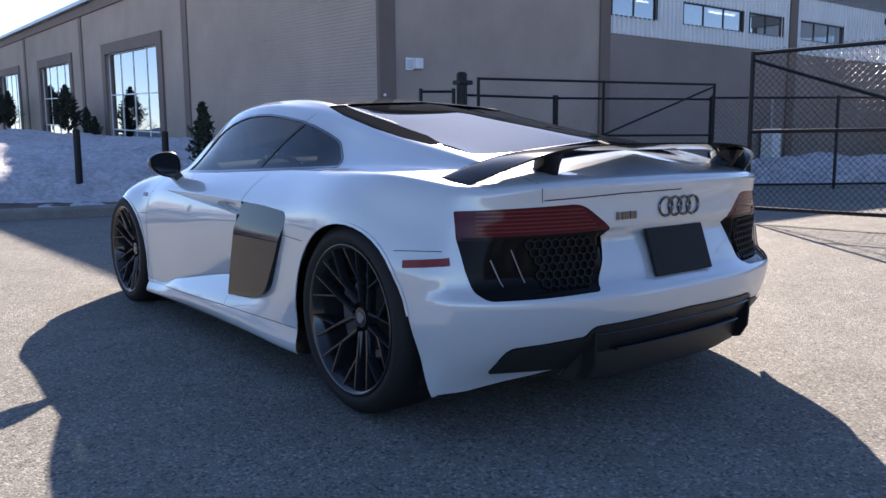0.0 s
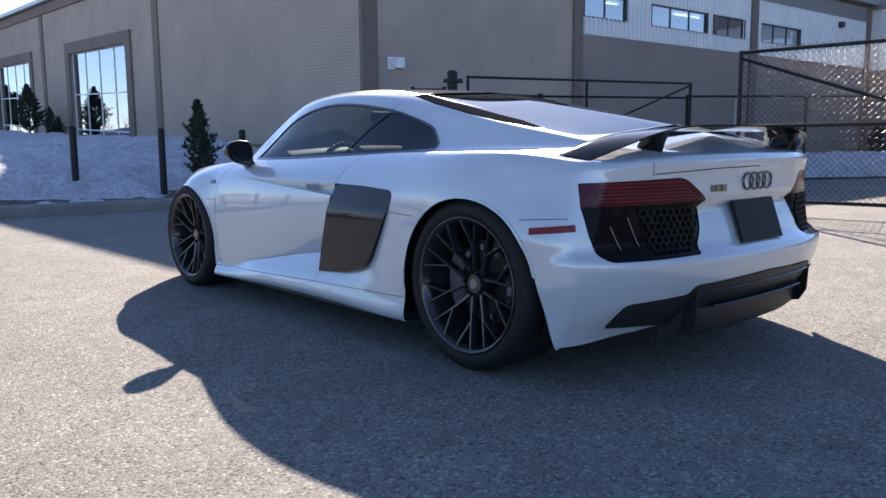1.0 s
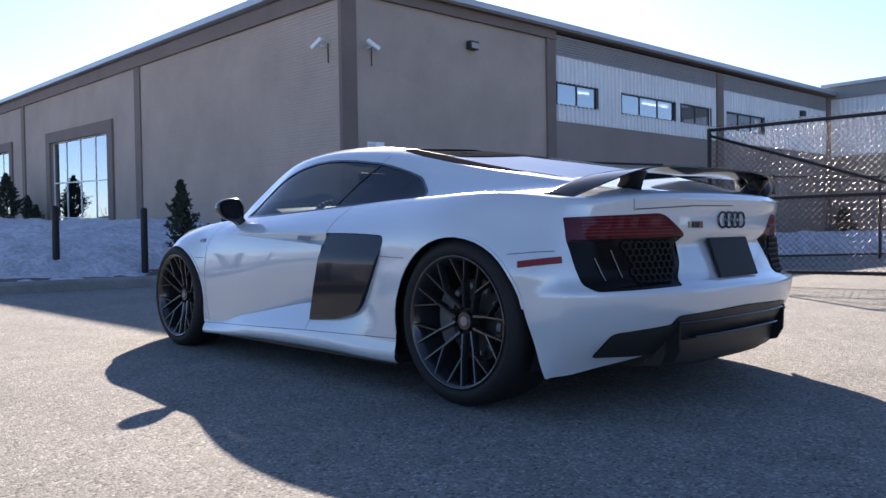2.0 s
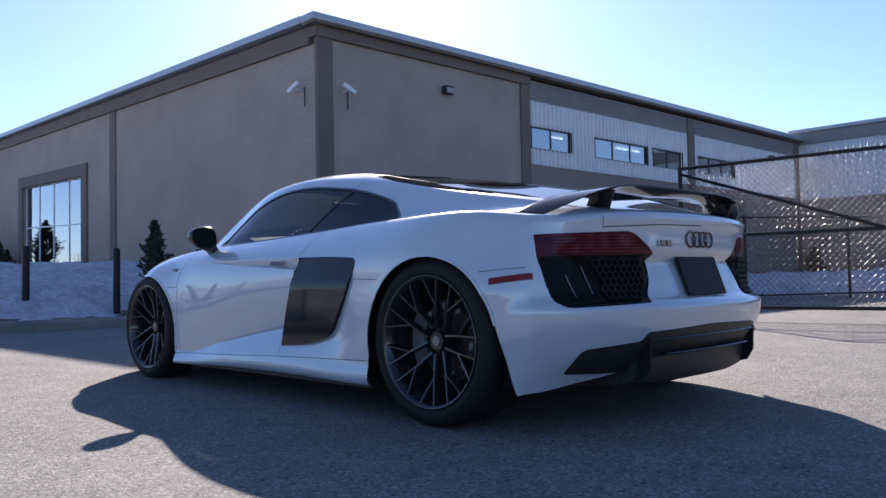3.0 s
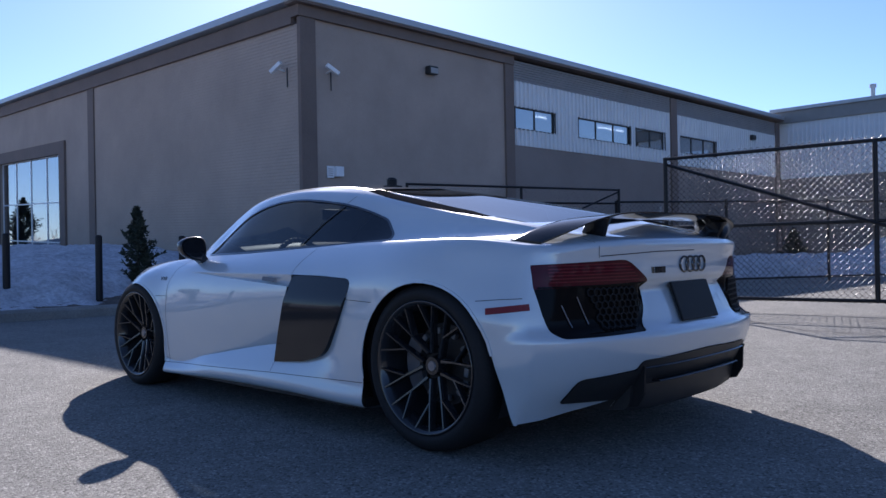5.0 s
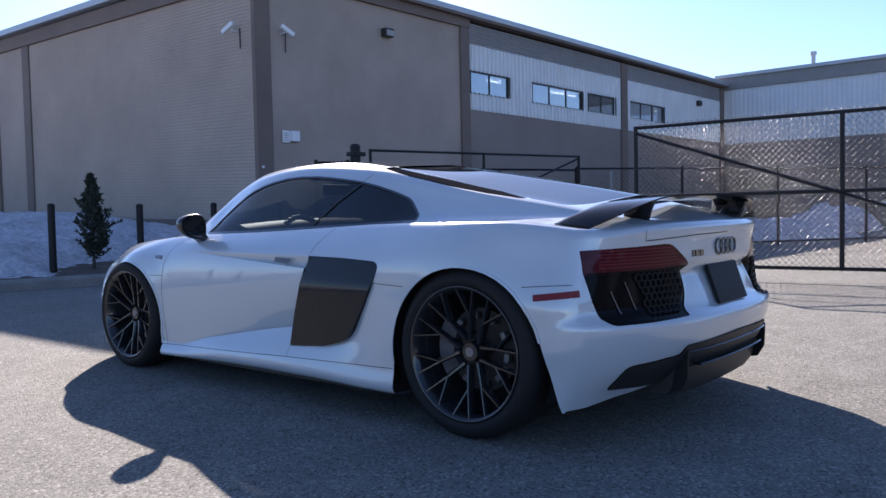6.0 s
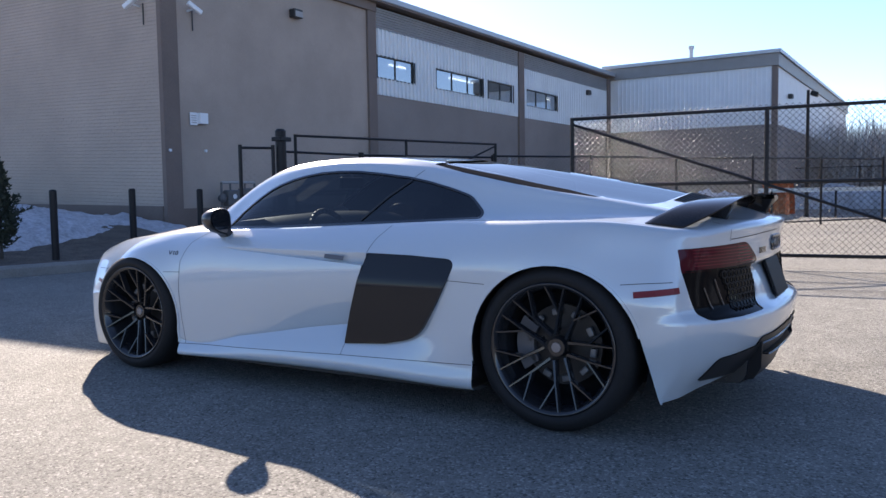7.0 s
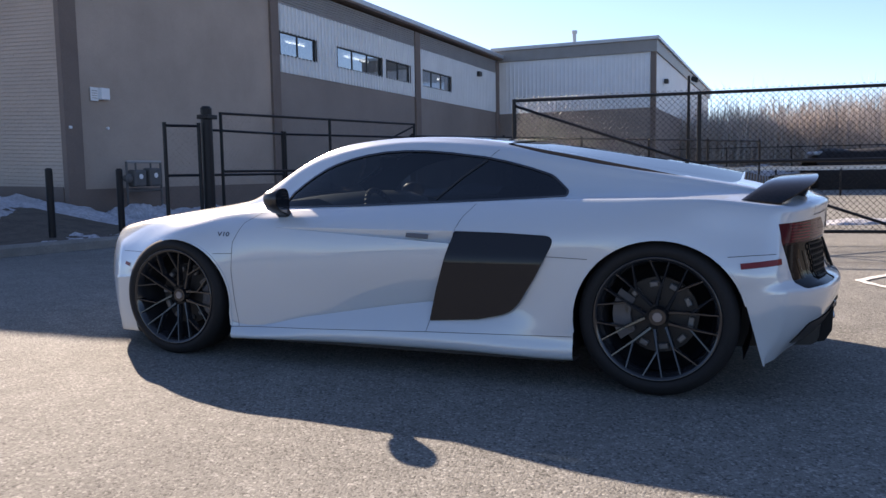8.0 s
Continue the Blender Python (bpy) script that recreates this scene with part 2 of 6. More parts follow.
def smooth_step(x):
    x = min(max(x, 0.0), 1.0)
    return x * x * (3 - 2 * x)


def grid_faces(bm, rows):
    for a, b in zip(rows, rows[1:]):
        for i in range(len(a) - 1):
            quad = [a[i], a[i + 1], b[i + 1], b[i]]
            kept = []
            for v in quad:
                if v not in kept:
                    kept.append(v)
            if len(kept) > 2:
                try:
                    bm.faces.new(kept)
                except ValueError:
                    pass


# ---- ground ----
def ground_sheet():
    bm = bmesh.new()
    xs = [-900, -200, -60, -20] + [-8 + 0.5 * i for i in range(57)] + [30, 60, 200, 900]
    ys = [-900, -200, -60, -20] + [-8 + 0.5 * i for i in range(57)] + [30, 60, 200, 900]
    rows = [[bm.verts.new((x, y, 0.006 * noise.noise((x * 0.4, y * 0.4, 0)) if abs(x) < 25 and abs(y) < 25 and not (0.5 < x < 4.5 and 0.8 < y < 6.5) else 0)) for x in xs] for y in ys]
    grid_faces(bm, rows)
    return bm


tagged(link("ground", ground_sheet(), ASPHALT, smooth=True), "worn grey asphalt of a sunlit car park", "ground", kind="structure")

# ---- building ----
CORNER = pose(10.3, 14.75, 0, 0, 0, -2.5)
RISE = 0.035


def sheared(bm):
    """The long left side climbs a little with its length."""
    for v in bm.verts:
        v.co.z += RISE * max(v.co.y, 0)
    return bm


def wall_with_holes(bm, along, a0, a1, z0, z1, holes, thick):
    """One wall from a0 to a1 with rectangular openings (a, b, low, high); along x at y 0..thick, or along y at x 0..thick."""
    xs = sorted({a0, a1, *[h[0] for h in holes], *[h[1] for h in holes]})
    zs = sorted({z0, z1, *[h[2] for h in holes], *[h[3] for h in holes]})
    xs, zs = [x for x in xs if a0 <= x <= a1], [z for z in zs if z0 <= z <= z1]
    made = {}

    def vert(i, d, k):
        if (i, d, k) not in made:
            made[i, d, k] = bm.verts.new((xs[i], d * thick, zs[k]) if along == "x" else (d * thick, xs[i], zs[k]))
        return made[i, d, k]

    def solid(i, k):
        if not (0 <= i < len(xs) - 1 and 0 <= k < len(zs) - 1):
            return False
        x, z = (xs[i] + xs[i + 1]) / 2, (zs[k] + zs[k + 1]) / 2
        return not any(h[0] < x < h[1] and h[2] < z < h[3] for h in holes)

    for i in range(len(xs) - 1):
        for k in range(len(zs) - 1):
            if not solid(i, k):
                continue
            for d in (0, 1):
                bm.faces.new([vert(i, d, k), vert(i + 1, d, k), vert(i + 1, d, k + 1), vert(i, d, k + 1)])
            for di, dk, p, q in ((-1, 0, (i, k), (i, k + 1)), (1, 0, (i + 1, k), (i + 1, k + 1)), (0, -1, (i, k), (i + 1, k)), (0, 1, (i, k + 1), (i + 1, k + 1))):
                if not solid(i + di, k + dk):
                    bm.faces.new([vert(p[0], 0, p[1]), vert(q[0], 0, q[1]), vert(q[0], 1, q[1]), vert(p[0], 1, p[1])])
    bmesh.ops.recalc_face_normals(bm, faces=bm.faces)
    return bm


building = empty("industrial_building", CORNER, "single-storey taupe industrial building with pale corrugated upper wall", "building")
BAYS = [12.2, 26.7, 41.3, 56.0]
TALL = [(15.2, 22.4), (29.3, 36.8), (44.0, 51.2)]
side_holes = [(a, b, 0.35, 4.1) for a, b in TALL]
part("side_wall", sheared(wall_with_holes(bmesh.new(), "y", 0.0, 62.0, -0.5, 6.1, side_holes, 0.3)), PANEL, building, "taupe block wall")
UPPER = [(7.55, 9.45), (10.7, 13.8), (14.15, 16.1), (17.2, 20.15)]
part("front_wall", wall_with_holes(bmesh.new(), "x", 0.3, 7.2, -0.5, 6.25, [], 0.3), PANEL, building, "taupe precast wall")
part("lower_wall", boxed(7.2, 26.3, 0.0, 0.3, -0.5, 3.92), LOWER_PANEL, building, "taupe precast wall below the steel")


def corrugated(x0, x1, z0, z1, holes, pitch=0.2, deep=0.055):
    """Standing-seam sheet with trapezoid ribs, with openings left out."""
    bm = bmesh.new()
    x, k = x0, 0
    profile = [(0, 0), (0.55, 0), (0.65, -deep), (0.9, -deep), (1.0, 0)]
    xs = []
    while x < x1:
        xs += [(min(x + f * pitch, x1), y) for f, y in profile[:-1]]
        x += pitch
    xs.append((x1, 0))
    for (a, ya), (b, yb) in zip(xs, xs[1:]):
        if b - a < 1e-6:
            continue
        mid = (a + b) / 2
        low = z0
        for s in sorted((h[2], h[3]) for h in holes if h[0] <= mid <= h[1]) + [(z1, z1)]:
            if s[0] > low:
                bm.faces.new([bm.verts.new(p) for p in ((a, ya, low), (b, yb, low), (b, yb, s[0]), (a, ya, s[0]))])
            low = s[1]
    return bm


WIN_LOW, WIN_HIGH = 4.42, 5.04
upper_holes = [(a, b, WIN_LOW, WIN_HIGH) for a, b in UPPER]
part("upper_cladding", corrugated(7.45, 26.3, 3.92, 5.82, upper_holes), STEEL_PALE, building, "pale ribbed steel cladding")
part("upper_wall", wall_with_holes(bmesh.new(), "x", 7.45, 26.3, 3.93, 6.3, upper_holes, 0.24), STEEL_PALE, building).location = (0, 0.05, 0)


def louvre_slat(x0, x1, z, h):
    bm = bmesh.new()
    ring = [(-0.05, z), (-0.02, z + 0.7 * h), (0.0, z + h), (0.0, z)]
    a = [bm.verts.new((x0, y, zz)) for y, zz in ring]
    b = [bm.verts.new((x1, y, zz)) for y, zz in ring]
    for k in range(4):
        bm.faces.new((a[k], a[(k + 1) % 4], b[(k + 1) % 4], b[k]))
    return bm


louvred = new("louvred_band")
louvred.parent = building
louvred["label"] = "grey louvred fascia band"
for i in range(8):
    part("slat", louvre_slat(7.45, 26.3, 5.83 + 0.074 * i, 0.074), STEEL_GREY, louvred)
part("pilaster", boxed(-0.03, 0.4, -0.06, 0.06, -0.5, 6.3), DARK_BAND, building, "dark brown corner pilaster")
part("pilaster", boxed(7.08, 7.46, -0.07, 0.1, -0.5, 6.45), DARK_BAND, building, "dark brown pilaster")
part("pilaster", boxed(16.5, 16.95, -0.08, 0.05, -0.5, 6.4), DARK_BAND, building, "dark brown pilaster")
part("pilaster", boxed(25.9, 26.32, -0.08, 0.05, -0.5, 6.4), DARK_BAND, building, "dark brown pilaster")
for y in BAYS:
    part("pilaster", sheared(boxed(-0.06, 0.1, y - 0.25, y + 0.25, -0.5, 6.15)), DARK_BAND, building, "dark brown pilaster")
part("fascia", boxed(-0.1, 7.46, -0.1, 0.2, 6.25, 6.5), DARK_BAND, building, "brown roof fascia")
part("fascia", sheared(boxed(-0.1, 0.2, 0.2, 62, 6.1, 6.5)), DARK_BAND, building, "brown roof fascia")
part("roof_edge", boxed(-0.3, 26.4, -0.3, 0.25, 6.55, 6.72, bevel=0.02), COPING, building, "pale metal roof edge")
part("roof_edge", sheared(boxed(-0.3, 0.25, 0.25, 62, 6.55, 6.72)), COPING, building, "pale metal roof edge")
part("soffit", boxed(-0.26, 26.4, -0.26, 0.2, 6.5, 6.55), DARK_BAND, building)
part("roof", sheared(boxed(0.2, 36.0, 0.2, 62.0, 6.5, 6.62)), STEEL_GREY, building)
part("back_wall", boxed(0.3, 36.0, 61.7, 62.0, -0.5, 6.5 + RISE * 62), PANEL, building)


def window_unit(name, holder, x0, x1, z0, z1, splits, rails, along, frame_mat, depth=0.1, t=0.05, glass=BUILDING_GLASS):
    """A framed window set in its opening: frame bars, then one pane between each pair of bars."""
    unit = new(name)
    unit.parent = holder
    bars = bmesh.new()

    def put(bm, a, b, d0, d1, low, high):
        box(bm, a, b, d0, d1, low, high) if along == "x" else box(bm, d0, d1, a, b, low, high)
        return bm
    xs = [x0 + (x1 - x0) * i / splits for i in range(splits + 1)]
    for x in xs:
        put(bars, max(x - t / 2, x0), min(x + t / 2, x1), depth, depth + 0.06, z0, z1)
    zs = [z0, *rails, z1]
    for z in zs:
        put(bars, x0, x1, depth + 0.002, depth + 0.058, max(z - t / 2, z0), min(z + t / 2, z1))
    part("window_frame", sheared(bars) if along == "y" else bars, frame_mat, unit)
    for a, b in zip(xs, xs[1:]):
        for low, high in zip(zs, zs[1:]):
            g = put(bmesh.new(), a + t / 2, b - t / 2, depth + 0.025, depth + 0.033, low + t / 2, high - t / 2)
            part("pane", sheared(g) if along == "y" else g, glass, unit)
    return unit


for (a, b), n in zip(UPPER, (2, 3, 2, 3)):
    window_unit("window", building, a, b, WIN_LOW, WIN_HIGH, n, (), "x", FRAME_DARK, 0.01, 0.035, UPPER_GLASS)
    part("window_surround", wall_with_holes(bmesh.new(), "x", a - 0.025, b + 0.03, WIN_LOW - 0.025, WIN_HIGH + 0.025, [(a, b, WIN_LOW, WIN_HIGH)], 0.03), FRAME_DARK, building).location = (0, -0.042, 0)
for a, b in TALL:
    window_unit("window", building, a, b, 0.4, 4.1, 4, (0.86, 2.35), "y", WHITE_PLASTIC)
    hood = wall_with_holes(bmesh.new(), "y", a - 0.55, b + 0.55, 0.3, 4.55, [(a, b, 0.35, 4.1)], 0.15)
    part("window_surround", sheared(hood), DARK_BAND, building, "dark brown window surround").location = (-0.08, 0, 0)
plinth = boxed(-0.03, 0.1, 0.09, 11.92, -0.5, 0.83)
for v in plinth.verts:
    v.co.z += 0.017 * v.co.y if v.co.z > 0 else 0
part("plinth", plinth, DARK_BAND, building, "dark plinth course")
part("plinth", boxed(0.41, 7.07, -0.03, 0.1, -0.5, 0.77), DARK_BAND, building, "dark plinth course")
# rooms behind the glass
part("room_floor", boxed(7.5, 25.8, 0.4, 6.0, 3.6, 3.7), INTERIOR, building)
part("room_wall", boxed(7.5, 25.8, 6.0, 6.1, 3.6, 6.4), INTERIOR, building)
part("room_ceiling", boxed(7.5, 25.8, 0.4, 6.0, 5.6, 5.65), INTERIOR, building)
for x, long in ((12.15, 1.1), (16.1, 1.1), (17.1, 0.6), (24.65, 0.3)):
    part("tube_light", boxed(x - long / 2, x + long / 2, 2.46, 2.53, 5.5, 5.55), ROOM_LIGHT, building)
part("hall_wall", sheared(boxed(6.0, 6.1, 12.5, 60.0, -0.4, 6.3)), INTERIOR, building)
part("hall_floor", sheared(boxed(0.4, 6.0, 12.5, 60.0, -0.4, 0.2)), INTERIOR, building)

# the far wing
wing = empty("building_wing", CORNER, "far wing of the industrial building, pale ribbed steel over taupe wall", "building")
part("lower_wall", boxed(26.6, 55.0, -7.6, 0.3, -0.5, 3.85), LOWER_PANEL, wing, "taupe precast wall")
part("upper_wall", boxed(26.62, 54.9, -7.58, 0.3, 3.85, 6.9), STEEL_PALE, wing)


def turned(bm, m):
    bmesh.ops.transform(bm, matrix=m, verts=bm.verts)
    return bm


part("upper_cladding", turned(corrugated(0.2, 7.4, 3.86, 6.4, [], 0.2, 0.012), pose(26.6, 0.0, 0, 0, 0, -90)), STEEL_PALE, wing, "pale ribbed steel cladding")
part("upper_cladding", turned(corrugated(0.3, 28.0, 3.86, 6.5, [], 0.2, 0.012), pose(26.6, -7.6, 0, 0, 0, 0)), STEEL_PALE, wing, "pale ribbed steel cladding")
part("fascia", boxed(26.5, 55.1, -7.7, 0.3, 6.4, 6.95), WING_FASCIA, wing, "dark grey steel fascia")
part("roof_edge", boxed(26.4, 55.2, -7.8, 0.4, 6.95, 7.1), COPING, wing, "pale metal roof edge")
part("pilaster", boxed(26.56, 26.76, -7.66, -7.42, -0.5, 6.4), DARK_BAND, wing, "dark brown pilaster")
flue_bm = tube(bmesh.new(), (29.5, -3.1, 7.1), (29.5, -3.1, 8.0), 0.1, n=12)
tube(flue_bm, (29.5, -3.1, 8.0), (29.5, -3.1, 8.16), 0.15, n=12)
part("flue_pipe", flue_bm, COPING, wing, "thin metal flue pipe")

# ---- the car ----
# Car frame: u forward from the rear axle, v to the car's own left, w up. In the parent's axes: x = -v, y = u, z = w.
car = empty("sports_car", pose(2.45, 2.366, 0, 0, 0, -0.9), "pearl white sports coupe with black side blades and carbon wing", "car")
TAIL, NOSE = -0.42, 3.12
LEVELS = [
    # sill underside
    [(-0.42, 0.76, 0.135), (0.4, 0.80, 0.125), (2.2, 0.80, 0.11), (3.12, 0.74, 0.10)],
    # sill lower edge
    [(-0.42, 0.895, 0.148), (0.0, 0.93, 0.16), (0.4, 0.955, 0.145), (0.95, 0.95, 0.152), (1.6, 0.935, 0.146), (2.2, 0.925, 0.126), (2.65, 0.915, 0.115), (3.12, 0.80, 0.105)],
    # door bottom
    [(-0.42, 0.922, 0.30), (0.0, 0.955, 0.29), (0.39, 0.955, 0.25), (1.1, 0.95, 0.235), (1.7, 0.934, 0.212), (2.2, 0.908, 0.187), (2.65, 0.93, 0.25), (3.12, 0.83, 0.25)],
    # lower crease
    [(-0.42, 0.937, 0.39), (0.0, 0.972, 0.40), (0.5, 0.948, 0.355), (1.07, 0.885, 0.368), (1.78, 0.897, 0.262), (2.2, 0.902, 0.205), (2.65, 0.94, 0.42), (3.12, 0.835, 0.4)],
    # just above the crease
    [(-0.42, 0.938, 0.48), (0.0, 0.978, 0.50), (0.5, 0.944, 0.46), (1.07, 0.887, 0.384), (1.78, 0.899, 0.279), (2.2, 0.904, 0.222), (2.65, 0.941, 0.45), (3.12, 0.83, 0.43)],
    # waist
    [(-0.42, 0.937, 0.57), (0.0, 0.978, 0.60), (0.5, 0.942, 0.57), (1.0, 0.92, 0.56), (1.6, 0.918, 0.54), (2.2, 0.91, 0.52), (2.65, 0.94, 0.56), (3.12, 0.80, 0.52)],
    # shoulder
    [(-0.42, 0.89, 0.71), (0.0, 0.955, 0.75), (0.5, 0.932, 0.72), (1.0, 0.904, 0.722), (1.5, 0.896, 0.722), (2.0, 0.886, 0.718), (2.3, 0.886, 0.69), (2.65, 0.895, 0.685), (3.12, 0.725, 0.605)],
    # crest
    [(-0.42, 0.84, 0.828), (-0.2, 0.89, 0.862), (0.0, 0.89, 0.868), (0.2, 0.875, 0.865), (0.6, 0.825, 0.858), (1.0, 0.80, 0.842), (1.5, 0.80, 0.822), (2.0, 0.80, 0.805), (2.3, 0.80, 0.79), (2.65, 0.77, 0.765), (2.9, 0.71, 0.725), (3.12, 0.62, 0.645)],
    # hollow between haunch and glass
    [(-0.42, 0.74, 0.836), (-0.2, 0.80, 0.866), (0.0, 0.805, 0.870), (0.2, 0.80, 0.866), (0.6, 0.775, 0.862), (1.0, 0.765, 0.848), (1.5, 0.77, 0.827), (2.0, 0.768, 0.813), (2.3, 0.75, 0.801), (2.65, 0.66, 0.776), (2.9, 0.6, 0.734), (3.12, 0.535, 0.661)],
    # foot of the side glass
    [(-0.42, 0.64, 0.848), (-0.3, 0.70, 0.872), (0.0, 0.715, 0.888), (0.44, 0.705, 0.877), (0.95, 0.735, 0.855), (1.55, 0.74, 0.832), (2.05, 0.735, 0.822), (2.3, 0.70, 0.812), (2.65, 0.55, 0.785), (3.12, 0.45, 0.675)],
    # top of the side glass
    [(-0.42, 0.53, 0.855), (-0.3, 0.64, 0.882), (0.0, 0.665, 0.928), (0.3, 0.645, 0.965), (0.52, 0.63, 0.988), (0.77, 0.62, 1.055), (1.07, 0.615, 1.106), (1.32, 0.615, 1.124), (1.55, 0.617, 1.107), (1.73, 0.62, 1.064), (1.87, 0.627, 0.998), (2.0, 0.645, 0.92), (2.2, 0.665, 0.845), (2.65, 0.45, 0.795), (3.12, 0.36, 0.685)],
    # roof rail and flying buttress
    [(-0.42, 0.42, 0.859), (-0.3, 0.60, 0.888), (-0.18, 0.618, 0.925), (0.07, 0.62, 0.982), (0.34, 0.60, 1.038), (0.615, 0.575, 1.09), (0.85, 0.545, 1.143), (1.1, 0.53, 1.173), (1.36, 0.53, 1.18), (1.59, 0.535, 1.168), (1.77, 0.54, 1.139), (1.95, 0.55, 1.068), (2.14, 0.57, 0.958), (2.3, 0.58, 0.862), (2.65, 0.34, 0.803), (3.12, 0.26, 0.692)],
    # inner edge of the buttress
    [(-0.42, 0.28, 0.861), (-0.3, 0.45, 0.888), (-0.18, 0.47, 0.93), (0.07, 0.485, 0.994), (0.34, 0.48, 1.06), (0.615, 0.465, 1.116), (0.85, 0.44, 1.163), (1.1, 0.42, 1.191), (1.36, 0.42, 1.197), (1.59, 0.43, 1.183), (1.77, 0.44, 1.152), (1.95, 0.45, 1.082), (2.14, 0.46, 0.982), (2.3, 0.46, 0.892), (2.65, 0.2, 0.81), (3.12, 0.14, 0.698)],
    # middle line
    [(-0.42, 0.0, 0.862), (-0.3, 0.0, 0.913), (-0.077, 0.0, 1.003), (0.25, 0.0, 1.092), (0.6, 0.0, 1.152), (0.85, 0.0, 1.182), (1.1, 0.0, 1.205), (1.36, 0.0, 1.209), (1.59, 0.0, 1.192), (1.77, 0.0, 1.165), (1.95, 0.0, 1.105), (2.14, 0.0, 1.02), (2.35, 0.0, 0.92), (2.65, 0.0, 0.82), (3.12, 0.0, 0.70)],
]
REAR_PLAN = [(0.0, -0.705), (0.2, -0.70), (0.37, -0.684), (0.6, -0.633), (0.75, -0.572), (0.84, -0.512), (0.89, -0.465), (0.93, -0.42), (1.0, -0.42)]
LAMP_PLAN = [(0.0, -0.705), (0.2, -0.698), (0.37, -0.68), (0.6, -0.62), (0.75, -0.545), (0.84, -0.465), (0.9, -0.42), (1.0, -0.42)]
PLATE_RECESS = [(0.5, 0.0), (0.535, 0.0), (0.6, 0.014), (0.655, 0.034), (0.672, 0.036), (0.69, 0.0), (0.9, 0.0)]
FRONT_PLAN = [(0.0, 3.56), (0.3, 3.5), (0.5, 3.38), (0.66, 3.24), (0.75, 3.165), (0.83, 3.12), (1.0, 3.12)]
CREST = 7
SUB = 6


def ring(s):
    """Half cross-section at station s, sill to middle line, bent in plan towards the ends."""
    pts = [spline(k, s) for k in LEVELS]
    keys = [(float(i), v, w) for i, (v, w) in enumerate(pts)]
    out = []
    for j in range((len(keys) - 1) * SUB + 1):
        v, w = spline(keys, j / SUB)
        u = s
        if s < 0.35:
            high = smooth_step((w - 0.53) / 0.17)
            plan = (1 - high) * spline(REAR_PLAN, v)[0] + high * spline(LAMP_PLAN, v)[0]
            u += smooth_step((0.35 - s) / (0.35 - TAIL)) * (plan - TAIL)
        if s > 2.3:
            u += smooth_step((s - 2.3) / (NOSE - 2.3)) * (spline(FRONT_PLAN, v)[0] - NOSE)
        out.append((u, v, w))
    return out


TAIL_PROFILE = [(0.1, 0.12), (0.2, 0.06), (0.3, -0.03), (0.38, -0.068), (0.45, -0.085), (0.49, -0.082), (0.515, -0.035), (0.56, -0.018), (0.69, -0.008), (0.71, -0.012), (0.78, -0.012), (0.82, -0.022), (0.84, -0.026), (0.852, -0.02), (0.864, 0.0)]
NOSE_PROFILE = [(0.1, -0.04), (0.2, 0.0), (0.4, 0.02), (0.6, 0.01), (0.72, 0.0)]


def half_shell():
    """Left half of the body: rings from nose to tail, then the tail and nose faces."""
    bm = bmesh.new()
    n = 128
    stations = [TAIL + (NOSE - TAIL) * i / n for i in range(n + 1)]
    rows = [[bm.verts.new((-v, u, w)) for u, v, w in ring(s)] for s in stations]
    top = CREST * SUB
    grid_faces(bm, rows)

    def face(row, profile, sunk):
        cols = [row[: top + 1]]
        for c in row[top + 1:]:
            x, y, z = c.co
            edge = smooth_step((0.92 + x) / 0.3)
            col = []
            for j in range(top):
                low = row[0].co.z
                w = low + (z - low) * (row[j].co.z - low) / (row[top].co.z - low)
                side = row[j].co.x / row[top].co.x
                col.append(bm.verts.new((x * (1 + (side - 1) * (0.3 + 0.7 * (1 - edge))), y + profile_at(profile, w) * (0.32 + 0.68 * edge) + sunk(x, w), w)))
            cols.append(col + [c])
        grid_faces(bm, cols)

    face(rows[0], TAIL_PROFILE, lambda x, w: max(spline(PLATE_RECESS, w)[0], 0.0) * smooth_step((0.395 + x) / 0.05))
    face(rows[-1], NOSE_PROFILE, lambda x, w: 0.0)
    bmesh.ops.recalc_face_normals(bm, faces=bm.faces)
    if sum(f.normal.z * f.calc_area() for f in bm.faces) < 0:
        bmesh.ops.reverse_faces(bm, faces=bm.faces)
    return bm


def profile_at(profile, w):
    return spline(profile, w)[0]


def slice_polygon(bm, poly, axes, keep):
    """Cuts the faces chosen by keep along the outline poly, given in two axes of the car's parent (indices)."""
    a, b = axes
    third = 3 - a - b
    for (p0, q0), (p1, q1) in zip(poly, poly[1:] + poly[:1]):
        normal = Vector((0, 0, 0))
        normal[a], normal[b] = q1 - q0, p0 - p1
        if normal.length < 1e-7:
            continue
        length = math.hypot(p1 - p0, q1 - q0)
        here = Vector((0, 0, 0))
        here[a], here[b] = p0, q0
        tp, tq = (p1 - p0) / length, (q1 - q0) / length
        near = []
        for f in bm.faces:
            if not keep(f):
                continue
            al = [(v.co[a] - p0) * tp + (v.co[b] - q0) * tq for v in f.verts]
            ac = [(v.co[a] - p0) * tq - (v.co[b] - q0) * tp for v in f.verts]
            if max(al) >= -1e-4 and min(al) <= length + 1e-4 and max(ac) >= 0 >= min(ac):
                near.append(f)
        if near:
            geom = list({e for f in near for e in f.edges} | {v for f in near for v in f.verts}) + near
            bmesh.ops.bisect_plane(bm, geom=geom, plane_co=here, plane_no=normal.normalized(), dist=1e-5)


